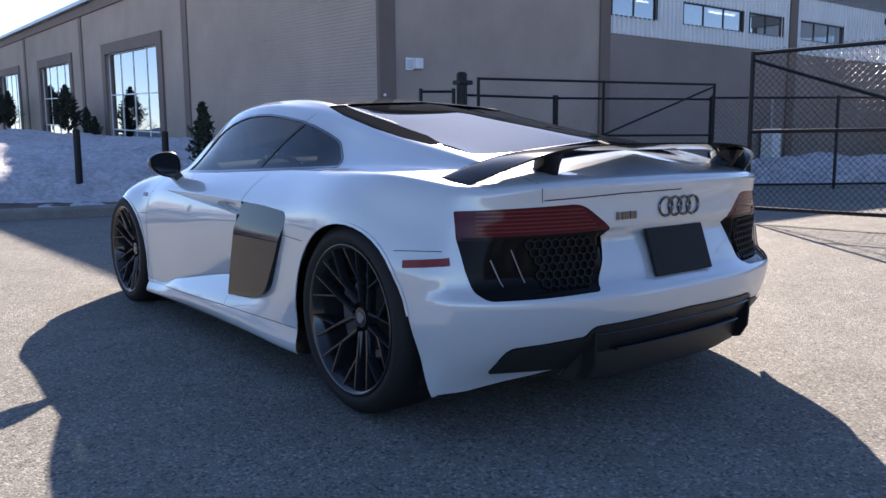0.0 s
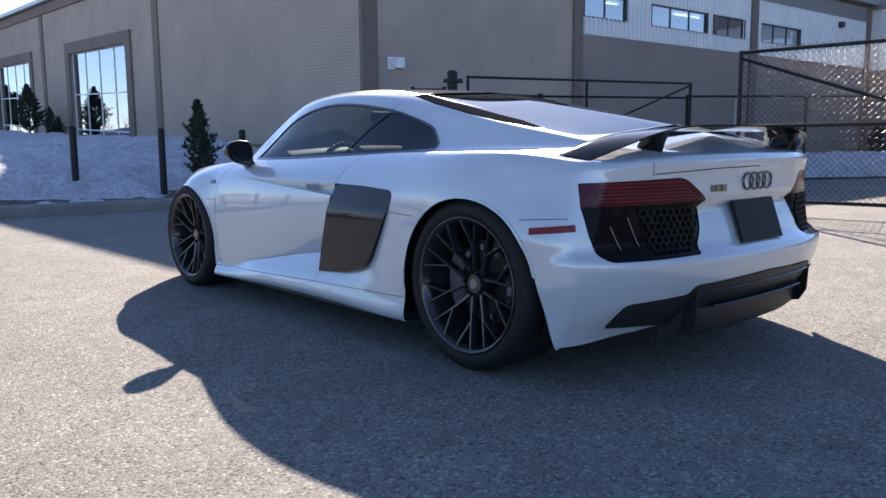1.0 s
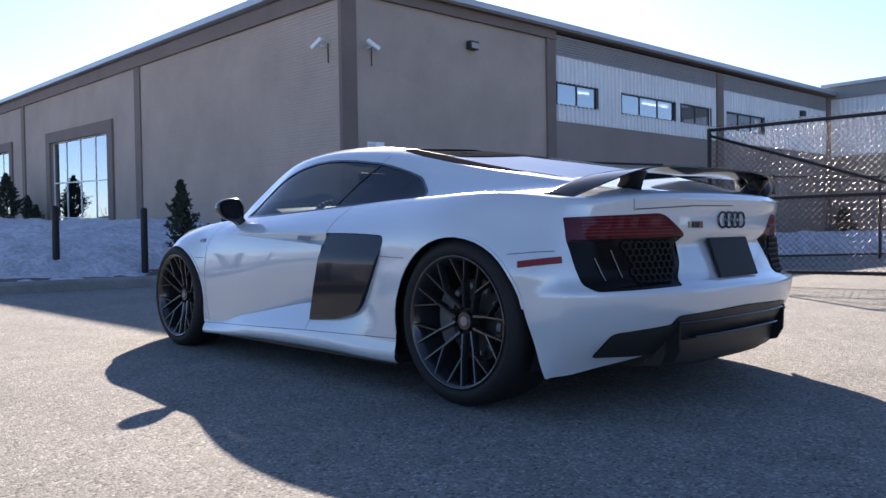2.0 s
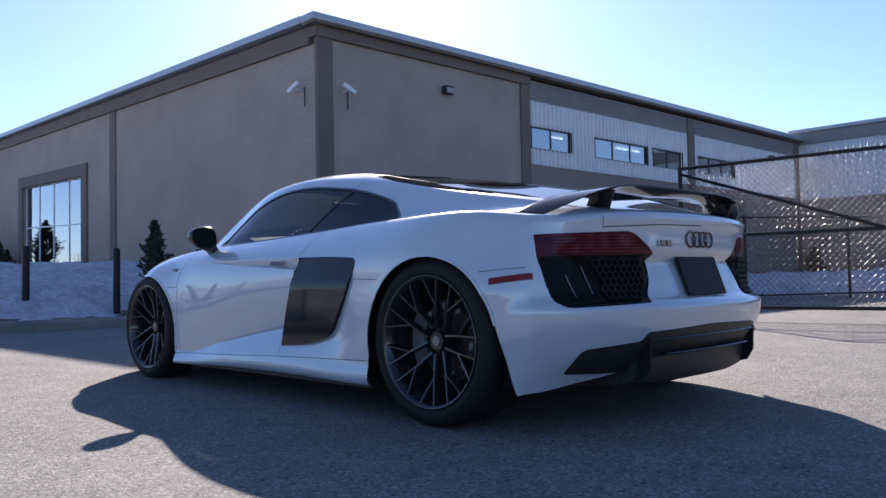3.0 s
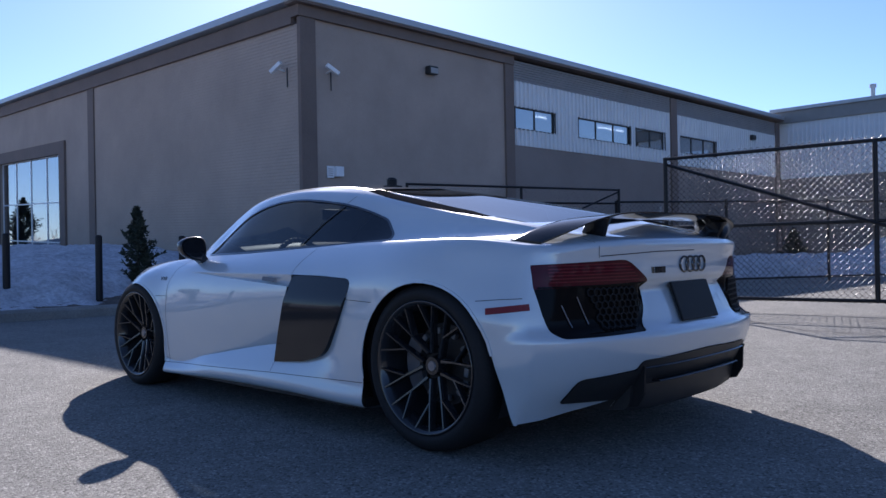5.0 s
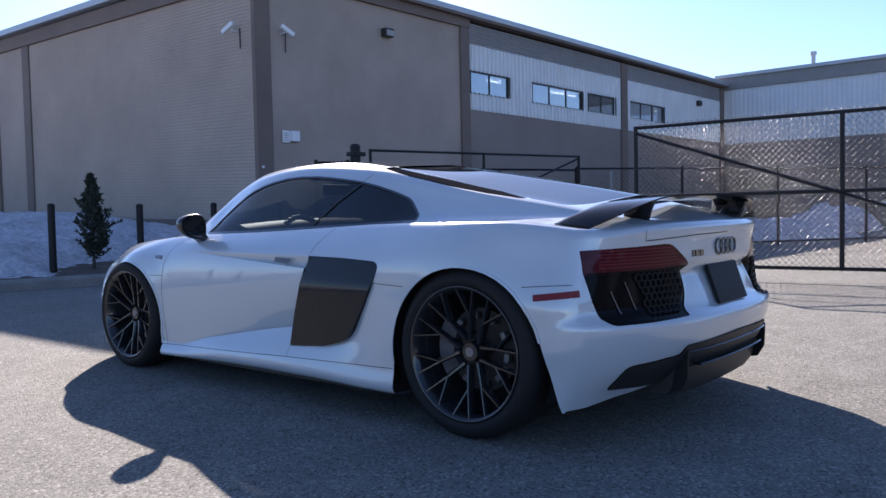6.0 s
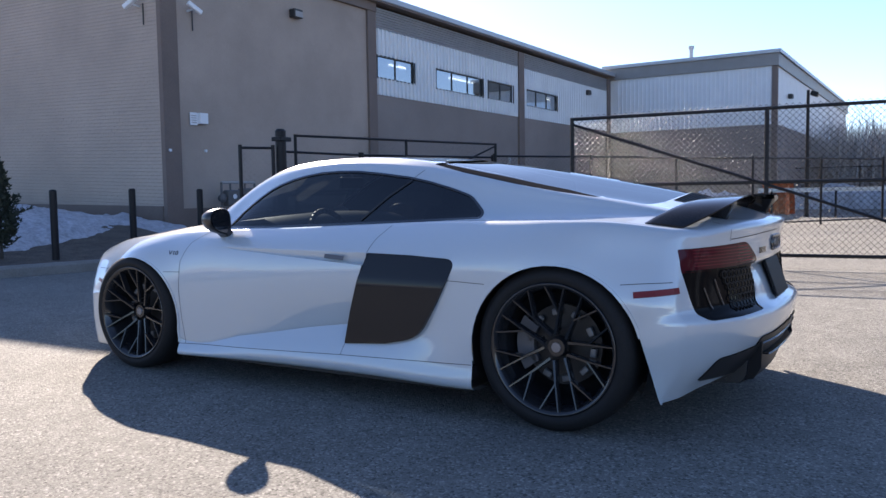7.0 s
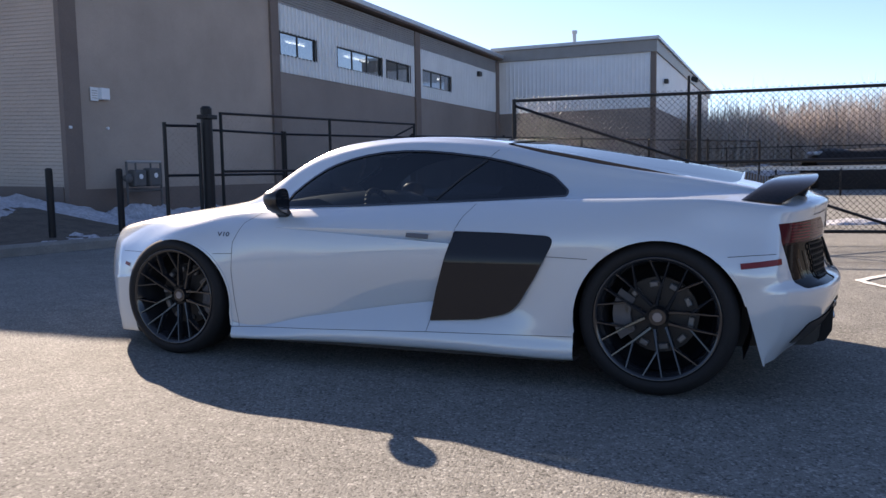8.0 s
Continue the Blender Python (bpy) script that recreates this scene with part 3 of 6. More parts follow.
def inside(poly, x, y):
    hit = False
    for (x0, y0), (x1, y1) in zip(poly, poly[1:] + poly[:1]):
        if (y0 > y) != (y1 > y) and x < (x1 - x0) * (y - y0) / (y1 - y0) + x0:
            hit = not hit
    return hit


def rounded(points, n=5):
    """Outline with each corner (x, y, radius) rounded."""
    out = []
    for i, (x, y, r) in enumerate(points):
        p = Vector(points[i - 1][:2]) - Vector((x, y))
        q = Vector(points[(i + 1) % len(points)][:2]) - Vector((x, y))
        if not r:
            out.append((x, y))
            continue
        r = min(r, 0.49 * p.length, 0.49 * q.length)
        a, b = Vector((x, y)) + p.normalized() * r, Vector((x, y)) + q.normalized() * r
        for k in range(n + 1):
            f = k / n
            out.append(tuple((1 - f) ** 2 * a + 2 * f * (1 - f) * Vector((x, y)) + f * f * b))
    return out


def arch(uc, wc, ru, rw, low, back=1.04, last=191):
    pts = [(uc + ru * 0.99, low)]
    pts += [(uc + ru * math.cos(radians(a)), wc + rw * math.sin(radians(a))) for a in range(-10, last, 8)]
    u, w = pts[-1]
    f = (w - 0.19) / (w - low)
    return pts + [(u + (uc - ru * back - u) * f, 0.19), (uc - ru * back, low)]


REAR_ARCH = arch(-0.005, 0.335, 0.375, 0.366, 0.0, 1.27, 172)
FRONT_ARCH = arch(2.62, 0.315, 0.36, 0.345, 0.0)
SIDE_GLASS = rounded([(2.03, 0.826, 0.02), (1.55, 0.836, 0), (0.945, 0.86, 0), (0.45, 0.88, 0.025), (0.445, 0.905, 0.02), (0.53, 0.98, 0.03), (0.65, 1.019, 0), (0.766, 1.051, 0), (0.885, 1.076, 0), (1.07, 1.101, 0), (1.2, 1.114, 0),
                      (1.32, 1.118, 0), (1.44, 1.114, 0), (1.55, 1.10, 0), (1.64, 1.082, 0), (1.73, 1.056, 0), (1.80, 1.029, 0), (1.87, 0.99, 0), (1.93, 0.95, 0), (1.985, 0.905, 0)], 4)
BLADE = rounded([(0.952, 0.722, 0.01), (0.70, 0.718, 0), (0.443, 0.706, 0.06), (0.543, 0.515, 0), (0.648, 0.345, 0.07), (0.824, 0.306, 0), (1.076, 0.284, 0.01), (1.04, 0.444, 0), (0.992, 0.611, 0)], 6)
DOOR = [(2.10, 0.80), (2.19, 0.745), (2.24, 0.645), (2.247, 0.49), (2.235, 0.335), (2.212, 0.186), (1.65, 0.208), (1.09, 0.231), (1.076, 0.284), (1.04, 0.444), (0.992, 0.611), (0.952, 0.722), (0.925, 0.785), (0.86, 0.862),
        (0.945, 0.8595), (1.55, 0.8355), (2.03, 0.8255)]
LAMP = rounded([(-0.85, 0.764, 0.006), (-0.46, 0.778, 0.04), (-0.343, 0.692, 0.015), (-0.374, 0.59, 0), (-0.425, 0.497, 0.03), (-0.818, 0.486, 0.035), (-0.84, 0.575, 0), (-0.853, 0.68, 0)], 5)
LAMP_RED = [(-0.9, 0.80), (-0.25, 0.80), (-0.25, 0.683), (-0.55, 0.678), (-0.9, 0.672)]
REAR_GLASS_TOP = rounded([(-0.452, 0.80, 0.05), (-0.468, 0.6, 0), (-0.484, 0.34, 0), (-0.5, 0.1, 0), (-0.55, -0.05, 0), (-0.603, -0.12, 0), (-0.608, -0.29, 0.03), (-0.43, -0.325, 0.02), (0.001, -0.335, 0), (0.001, 0.80, 0)], 4)
ROOF_TOP = [(-0.48, 1.75), (-0.475, 1.3), (-0.475, 1.0), (-0.485, 0.80), (0.001, 0.80), (0.001, 1.68)]
SCREEN_TOP = [(-0.515, 2.22), (-0.50, 2.0), (-0.475, 1.76), (0.001, 1.69), (0.001, 2.44), (-0.3, 2.39)]
SLOT_TOP = rounded([(-0.536, 0.79, 0.01), (-0.569, 0.60, 0), (-0.6, 0.34, 0), (-0.619, 0.10, 0), (-0.62, -0.1, 0.04), (-0.54, -0.07, 0.03), (-0.492, 0.10, 0), (-0.485, 0.34, 0), (-0.472, 0.60, 0), (-0.455, 0.79, 0.01)], 4)
DIFFUSER = rounded([(-0.757, 0.238, 0.01), (-0.735, 0.329, 0.03), (-0.484, 0.349, 0.01), (-0.462, 0.382, 0.02), (0.001, 0.395, 0), (0.001, 0.05, 0), (-0.47, 0.05, 0), (-0.478, 0.226, 0)], 3)
QUARTER = [(1.115, 0.868), (0.985, 0.98), (0.87, 1.062), (0.8, 1.2), (0.3, 1.2), (0.3, 0.8), (1.17, 0.8)]
UNDERCUT = [(-0.97, 0.166), (-0.89, 0.163), (-0.80, 0.172), (-0.478, 0.228), (-0.478, 0.19), (0.001, 0.19), (0.001, 0.0), (-0.97, 0.0)]
GROOVE = [(2.0, 0.7285), (1.5, 0.726), (0.956, 0.7215), (0.972, 0.662), (1.5, 0.695)]


def build_body():
    """Cuts the shell into its panels. Returns the pieces by name (left half) and a lookup of the smooth normals."""
    bm = half_shell()
    bm.faces.ensure_lookup_table()
    from mathutils.bvhtree import BVHTree
    bm.normal_update()
    bmesh.ops.triangulate(bm, faces=[f for f in bm.faces if len(f.verts) > 4])
    for v in bm.verts:
        v.normal_update()
    tree = BVHTree.FromBMesh(bm)
    bm.faces.ensure_lookup_table()
    store = [([v.co.copy() for v in f.verts], [v.normal.copy() if abs(v.co.x) > 1e-5 else Vector((0, v.normal.y, v.normal.z)).normalized() for v in f.verts]) for f in bm.faces]

    def normal_of(co):
        _, _, i, _ = tree.find_nearest(co)
        pts, nos = store[i]
        ws = [1 / ((co - p).length + 1e-6) ** 2 for p in pts]
        from_poly = mathutils_weights(pts, co)
        n = Vector((0, 0, 0))
        for k, w in enumerate(from_poly if from_poly else ws):
            n += nos[k] * w
        return n.normalized()

    def side(f):
        c = f.calc_center_median()
        return c.x < -0.55 and -0.55 < c.y < 3.3

    def rear(f):
        c = f.calc_center_median()
        return c.y < -0.38 and f.normal.y < -0.15

    def top(f):
        return f.normal.z > 0.15 and f.calc_center_median().z > 0.75

    for poly in (REAR_ARCH, FRONT_ARCH, SIDE_GLASS, BLADE, DOOR, GROOVE):
        slice_polygon(bm, poly, (1, 2), side)
    for poly in (LAMP, DIFFUSER):
        slice_polygon(bm, poly, (0, 2), rear)
    slice_polygon(bm, QUARTER, (1, 2), lambda f: side(f) and inside(SIDE_GLASS, f.calc_center_median().y, f.calc_center_median().z))
    slice_polygon(bm, UNDERCUT, (0, 2), lambda f: f.calc_center_median().y < -0.385)
    slice_polygon(bm, LAMP_RED, (0, 2), lambda f: rear(f) and inside(LAMP, f.calc_center_median().x, f.calc_center_median().z))
    for poly in (REAR_GLASS_TOP, ROOF_TOP, SCREEN_TOP, SLOT_TOP):
        slice_polygon(bm, poly, (0, 1), top)
    groups = {}
    for f in bm.faces:
        c = f.calc_center_median()
        name = "body_shell"
        if side(f):
            if inside(REAR_ARCH, c.y, c.z) or inside(FRONT_ARCH, c.y, c.z):
                name = "cut"
            elif inside(SIDE_GLASS, c.y, c.z):
                name = "quarter_glass" if inside(QUARTER, c.y, c.z) else "side_glass"
            elif inside(BLADE, c.y, c.z):
                name = "side_blade"
            elif inside(GROOVE, c.y, c.z):
                name = "groove"
            elif inside(DOOR, c.y, c.z):
                name = "door"
        if name == "body_shell" and rear(f):
            if inside(LAMP, c.x, c.z):
                name = "lamp_red" if inside(LAMP_RED, c.x, c.z) else "lamp_dark"
            elif inside(DIFFUSER, c.x, c.z):
                name = "diffuser"
        if c.y < -0.385 and inside(UNDERCUT, c.x, c.z):
            name = "cut"
        if name == "body_shell" and top(f):
            for key, poly in (("rear_glass", REAR_GLASS_TOP), ("roof_panel", ROOF_TOP), ("windscreen", SCREEN_TOP), ("vent_slot", SLOT_TOP)):
                if inside(poly, c.x, c.y):
                    name = key
                    break
        groups.setdefault(name, []).append(f)
    pieces = {}
    for name, faces in groups.items():
        index, verts, polys = {}, [], []
        for f in faces:
            ids = []
            for v in f.verts:
                if v not in index:
                    index[v] = len(verts)
                    verts.append(v.co.copy())
                ids.append(index[v])
            polys.append(ids)
        pieces[name] = (verts, polys)
    bm.free()
    return pieces, normal_of, tree


def mathutils_weights(pts, co):
    from mathutils.interpolate import poly_3d_calc
    w = poly_3d_calc(pts, co)
    return w if abs(sum(w)) > 1e-6 else None


def panel(name, piece, mat, parent, normal_of, sides="both", label="", push=0.0, thick=0.0):
    """Mesh of a body piece on the left, the right or both sides, with the shell's own smooth normals."""
    verts, polys = piece
    nos = [normal_of(v) for v in verts]
    co, faces, normals = [], [], []
    for sign in ((1, -1) if sides == "both" else ((1,) if sides == "left" else (-1,))):
        base = len(co)
        for v, n in zip(verts, nos):
            p = v + n * push
            co.append((sign * p.x, p.y, p.z))
            normals.append((sign * n.x, n.y, n.z))
        faces += [[base + i for i in (f if sign > 0 else f[::-1])] for f in polys]
    me = bpy.data.meshes.new(name)
    me.from_pydata(co, [], faces)
    me.polygons.foreach_set("use_smooth", [True] * len(me.polygons))
    me.normals_split_custom_set_from_vertices(normals)
    me.materials.append(mat)
    ob = new(name, me)
    ob.parent = parent
    if label:
        ob["label"] = label
    return ob


def blade_panel(sign):
    """Side blade: a nearly flat skin of its own with a turned-in edge."""
    def skin(u, w):
        return 0.932 + 0.028 * (1.0 - u) / 0.5 - 0.03 * (w - 0.5) - 0.24 * max(0.0, w - 0.595)
    verts, polys = PIECES["side_blade"]
    bm = bmesh.new()
    made = [bm.verts.new((-sign * skin(p.y, p.z), p.y, p.z)) for p in verts]
    for f in polys:
        bm.faces.new([made[i] for i in (f if sign > 0 else f[::-1])])
    rim = [e for e in bm.edges if len(e.link_faces) == 1]
    r = bmesh.ops.extrude_edge_only(bm, edges=rim)
    for v in r["geom"]:
        if isinstance(v, bmesh.types.BMVert):
            v.co.x += sign * 0.05
    ob = part("side_blade", bm, BLADE_GREY, car, "gloss black side blade", smooth=True)
    ob.data.set_sharp_from_angle(angle=radians(35))


PIECES, normal_of, SHELL = build_body()
shell = panel("body_shell", PIECES["body_shell"], PAINT, car, normal_of, label="pearl white painted body")
for s in ("left", "right"):
    door = panel("door", PIECES["door"], PAINT, car, normal_of, s, "white door with recessed handle")
    blade_panel(1 if s == "left" else -1)
    panel("side_window", PIECES["side_glass"], CAR_GLASS, car, normal_of, s, "dark tinted side window", push=-0.004)
    panel("quarter_window", PIECES["quarter_glass"], QUARTER_GLASS, car, normal_of, s, "near-black quarter window", push=-0.004)
    lamp = panel("tail_light", PIECES["lamp_dark"], SMOKED, car, normal_of, s, "smoked tail light with honeycomb grille", push=-0.004)
    panel("red_lens", PIECES["lamp_red"], RED_LENS, lamp, normal_of, s, "deep red lens")
panel("roof_panel", PIECES["roof_panel"], GLOSS_BLACK, car, normal_of, label="gloss black roof")
panel("windscreen", PIECES["windscreen"], SCREEN_GLASS, car, normal_of, label="tinted windscreen", push=-0.004)
panel("engine_window", PIECES["rear_glass"], REAR_GLASS, car, normal_of, label="dark glass engine cover", push=-0.006)
for s in ("left", "right"):
    panel("vent_slot", PIECES["vent_slot"], VENT, car, normal_of, s, "black air slot beside the engine cover", push=-0.006)
panel("diffuser", PIECES["diffuser"], SATIN_BLACK, car, normal_of, label="black rear diffuser", push=0.006)


def groove_panel(sign):
    """Recess under the shoulder line: it undercuts the shoulder and dies out towards the front."""
    verts, polys = PIECES["groove"]
    bm = bmesh.new()
    made = []
    for p in verts:
        u, w = p.y, p.z
        top_w = 0.7285 - 0.0067 * (2.0 - u)
        deep = 0.034 * min(max((2.0 - u) / 1.04, 0), 1)
        low_w = top_w - 0.0597 * (2.0 - u) / 1.04
        f = min(max((w - low_w) / max(top_w - low_w, 1e-4), 0), 1)
        made.append(bm.verts.new((sign * (p.x + deep * (1 - f)), u, w)))
    for f in polys:
        bm.faces.new([made[i] for i in (f if sign > 0 else f[::-1])])
    low = {round(p.y, 3): p for p in verts if abs(p.z - (0.7285 - 0.0067 * (2.0 - p.y) - 0.0597 * (2.0 - p.y) / 1.04)) < 0.003 and p.y < 1.97}
    edge = sorted(low.values(), key=lambda p: p.y)
    for p, q in zip(edge, edge[1:]):
        d = [0.034 * min(max((2.0 - r.y) / 1.04, 0), 1) + 0.001 for r in (p, q)]
        bm.faces.new([bm.verts.new((sign * x, y, z)) for x, y, z in ((p.x, p.y, p.z), (q.x, q.y, q.z), (q.x + d[1], q.y, q.z), (p.x + d[0], p.y, p.z))])
    return bm


def cast(a, b, view):
    """Point and normal of the shell seen from the side, from behind or from above."""
    start, way = {"side": (Vector((-2, a, b)), Vector((1, 0, 0))), "rear": (Vector((a, -2, b)), Vector((0, 1, 0))), "top": (Vector((a, b, 2)), Vector((0, 0, -1)))}[view]
    p, n, _, _ = SHELL.ray_cast(start, way)
    if p is None:
        return None
    n = normal_of(p)
    return p, n if n.dot(way) < 0 else -n


def densify(points, step=0.015, closed=False):
    out = []
    for p, q in zip(points, points[1:] + (points[:1] if closed else [])):
        k = max(1, int(math.dist(p, q) / step))
        out += [(p[0] + (q[0] - p[0]) * i / k, p[1] + (q[1] - p[1]) * i / k) for i in range(k)]
    return out + [points[0] if closed else points[-1]]


def ribbon(points, view, width, lift=0.0008, sign=1, closed=False, thick=0.0):
    """A narrow strip laid on the shell along an outline."""
    bm = bmesh.new()
    hits = [h for h in (cast(a, b, view) for a, b in densify(points, closed=closed)) if h]
    rows = []
    for i, (p, n) in enumerate(hits):
        d = (hits[min(i + 1, len(hits) - 1)][0] - hits[max(i - 1, 0)][0])
        side = d.cross(n).normalized() * width / 2
        prof = [(-1, lift), (1, lift)] if not thick else [(-1, 0.0), (-0.9, thick), (0.9, thick), (1, 0.0)]
        rows.append([bm.verts.new(((p + side * s + n * h).x * sign, (p + side * s + n * h).y, (p + side * s + n * h).z)) for s, h in prof])
    grid_faces(bm, rows)
    return bm


SEAMS = [
    ([(2.05, 0.822), (2.12, 0.79), (2.19, 0.745), (2.24, 0.645), (2.247, 0.49), (2.235, 0.335), (2.212, 0.186)], "side"),
    ([(2.26, 0.184), (1.65, 0.208), (1.09, 0.231), (0.37, 0.25)], "side"),
    ([(0.86, 0.86), (0.925, 0.785), (0.953, 0.722)], "side"),
    ([(1.076, 0.284), (1.09, 0.231)], "side"),
    ([(2.24, 0.584), (2.36, 0.582)], "side"),
    ([(2.9, 0.575), (3.1, 0.57)], "side"),
    ([(0.495, 0.612), (0.30, 0.606)], "side"),
    ([(-0.29, 0.628), (-0.40, 0.636), (-0.48, 0.64)], "side"),
    ([(-0.62, 0.862), (-0.605, 0.785)], "rear"),
    ([(0.872, 1.062), (0.845, 1.09), (0.82, 1.112)], "side"),
]
for s in (1, -1):
    part("handle_recess", groove_panel(s), PAINT, car, smooth=True)
    for pts, view in SEAMS:
        part("panel_gap", ribbon(pts, view, 0.0027, sign=s), GAP, car)
    part("window_trim", ribbon(SIDE_GLASS, "side", 0.012, sign=s, closed=True, thick=0.002), GLOSS_BLACK, car, "black window trim")
    part("window_divider", ribbon([(1.115, 0.868), (0.985, 0.98), (0.87, 1.062)], "side", 0.011, sign=s), SATIN_BLACK, car)
    part("door_handle", ribbon([(1.205, 0.7), (1.085, 0.693)], "side", 0.022, sign=s, thick=0.003), HANDLE, car, "flush grey door handle")
    part("side_marker", ribbon([(-0.342, 0.59), (-0.5, 0.608)], "side", 0.026, sign=s, thick=0.004), MARKER_RED, car, "slim red side marker")
    part("front_marker", ribbon([(3.05, 0.505), (3.0, 0.497)], "side", 0.02, sign=s, thick=0.003), MARKER_RED, car, "small red front side marker")
    part("arch_lip", ribbon([p for p in REAR_ARCH if p[1] > 0.25], "side", 0.012, sign=s, thick=0.004), PAINT, car)
    part("arch_lip", ribbon([p for p in FRONT_ARCH if p[1] > 0.14], "side", 0.012, sign=s, thick=0.004), PAINT, car)
part("panel_gap", ribbon([(-0.6, 0.792), (-0.3, 0.806), (0.0, 0.809), (0.3, 0.806), (0.6, 0.792)], "rear", 0.004), GAP, car)


def wheel_parts(holder, radius, half, face_in):
    """A wheel about the parent's x axis, outer face towards -x."""
    rim_r = 0.268 if half < 0.13 else 0.274
    bm = bmesh.new()
    prof = [(half, rim_r - 0.01), (half * 0.98, radius - 0.03), (half * 0.82, radius - 0.006), (half * 0.5, radius), (-half * 0.5, radius), (-half * 0.82, radius - 0.006), (-half * 1.0, radius - 0.035), (-half * 1.0, rim_r + 0.016), (-half * 0.93, rim_r + 0.002), (-half * 0.9, rim_r - 0.012)]
    n = 72
    rows = [[bm.verts.new((x, r * math.cos(2 * math.pi * i / n), r * math.sin(2 * math.pi * i / n))) for x, r in prof] for i in range(n)]
    grid_faces(bm, rows + [rows[0]])
    part("tyre", bm, RUBBER, holder, "low-profile black tyre", smooth=True)
    bm = bmesh.new()
    prof = [(-half * 0.9, rim_r - 0.012), (-half * 0.96, rim_r + 0.004), (-half * 0.98, rim_r - 0.004), (-half * 0.9, rim_r - 0.016), (-half * 0.6, rim_r - 0.03), (-half * 0.45, rim_r - 0.034)]
    rows = [[bm.verts.new((x, r * math.cos(2 * math.pi * i / n), r * math.sin(2 * math.pi * i / n))) for x, r in prof] for i in range(n)]
    grid_faces(bm, rows + [rows[0]])
    part("rim", bm, RIM, holder, "gloss anthracite multi-spoke alloy rim", smooth=True)
    bm = bmesh.new()
    rows = [[bm.verts.new((x, r * math.cos(2 * math.pi * i / n), r * math.sin(2 * math.pi * i / n))) for x, r in ((-half * 0.45, rim_r - 0.034), (half * 0.3, rim_r - 0.045), (half, rim_r - 0.04), (half, 0.1))] for i in range(n)]
    grid_faces(bm, rows + [rows[0]])
    part("barrel", bm, VENT, holder, "dark inner barrel of the rim", smooth=True)
    x_hub, x_out = -half + face_in, -half * 0.9

    def spoke(bm, a0, r0, a1, r1, w0, w1, x0, x1):
        p0 = Vector((x0, r0 * math.cos(a0), r0 * math.sin(a0)))
        p1 = Vector((x1, r1 * math.cos(a1), r1 * math.sin(a1)))
        d = (p1 - p0).normalized()
        side = d.cross(Vector((1, 0, 0))).normalized()
        rings = []
        for p, w in ((p0, w0), (p1, w1)):
            rings.append([bm.verts.new(p + side * s * w + Vector((x, 0, 0))) for s, x in ((-1, 0.03), (-1, 0.006), (-0.55, -0.004), (0.55, -0.004), (1, 0.006), (1, 0.03))])
        for k in range(5):
            bm.faces.new((rings[0][k], rings[0][k + 1], rings[1][k + 1], rings[1][k]))
    # five pairs of nearly parallel arms, each forking into a Y before the rim
    x_fork = x_hub * 0.55 + x_out * 0.45
    for k in range(5):
        c = radians(-105 + 72 * k)
        for s in (-1, 1):
            bm = bmesh.new()
            fork = c + s * radians(13.5)
            spoke(bm, c + s * radians(27), 0.055, fork, rim_r * 0.56, 0.01, 0.0068, x_hub, x_fork)
            for end, wide in ((9, 0.0052), (27.5, 0.0052)):
                spoke(bm, fork, rim_r * 0.54, c + s * radians(end), rim_r - 0.009, 0.0062, wide, x_fork, x_out)
            part("spoke", bm, RIM, holder)
    bm = tube(bmesh.new(), (x_hub + 0.04, 0, 0), (x_hub - 0.004, 0, 0), 0.045, 0.037, 28)
    hub = part("hub", bm, RIM, holder)
    part("centre_cap", tube(bmesh.new(), (x_hub, 0, 0), (x_hub - 0.008, 0, 0), 0.024, 0.02, 24), CAP_RING, hub, "small grey metal centre cap")
    part("brake_disc", tube(bmesh.new(), (0.01 + x_hub + 0.07, 0, 0), (x_hub + 0.105, 0, 0), 0.172, n=40), DISC, holder, "ground steel brake disc")
    # paler blocks imitate the patches of disc lit through the spokes
    for k in range(10):
        a = radians(36 * k + 9)
        lit_patch = turned(boxed(-0.012, 0.012, -0.02, 0.02, -0.013, 0.013, bevel=0.005), pose(x_hub + 0.062, 0.142 * math.cos(a), 0.142 * math.sin(a), math.degrees(a) + 90))
        part("disc_lobe", lit_patch, LIT_DISC, holder, "pale block for a lit patch of the brake disc")
    bm = bmesh.new()
    rows = []
    for i in range(9):
        a = radians(-35 + 70 * i / 8) + (0 if half < 0.13 else math.pi)
        a += math.pi
        rows.append([bm.verts.new((x_hub + 0.05 + dx, r * math.cos(a), r * math.sin(a))) for dx, r in ((0.07, 0.205), (0, 0.205), (0, 0.125), (0.07, 0.125))])
    grid_faces(bm, rows)
    part("brake_caliper", bm, CALIPER, holder, "grey brake caliper")
    for k in range(5):
        a = 2 * math.pi * k / 5 + 0.35
        y, z = 0.078 * math.cos(a), 0.078 * math.sin(a)
        part("lug_bolt", tube(bmesh.new(), (x_hub + 0.03, y, z), (x_hub - 0.002, y, z), 0.0095, 0.008, 8), DISC, holder)


for name, u, v, r, half in (("front_wheel", 2.65, 0.803, 0.332, 0.118), ("rear_wheel", 0.0, 0.805, 0.348, 0.148)):
    for s in (1, -1):
        w = new(name)
        w.parent = car
        w.matrix_basis = pose(-s * v, u, r, 0, 0, 0 if s > 0 else 180)
        w["label"] = "anthracite multi-spoke wheel with low-profile tyre"
        wheel_parts(w, r, half, 0.066)


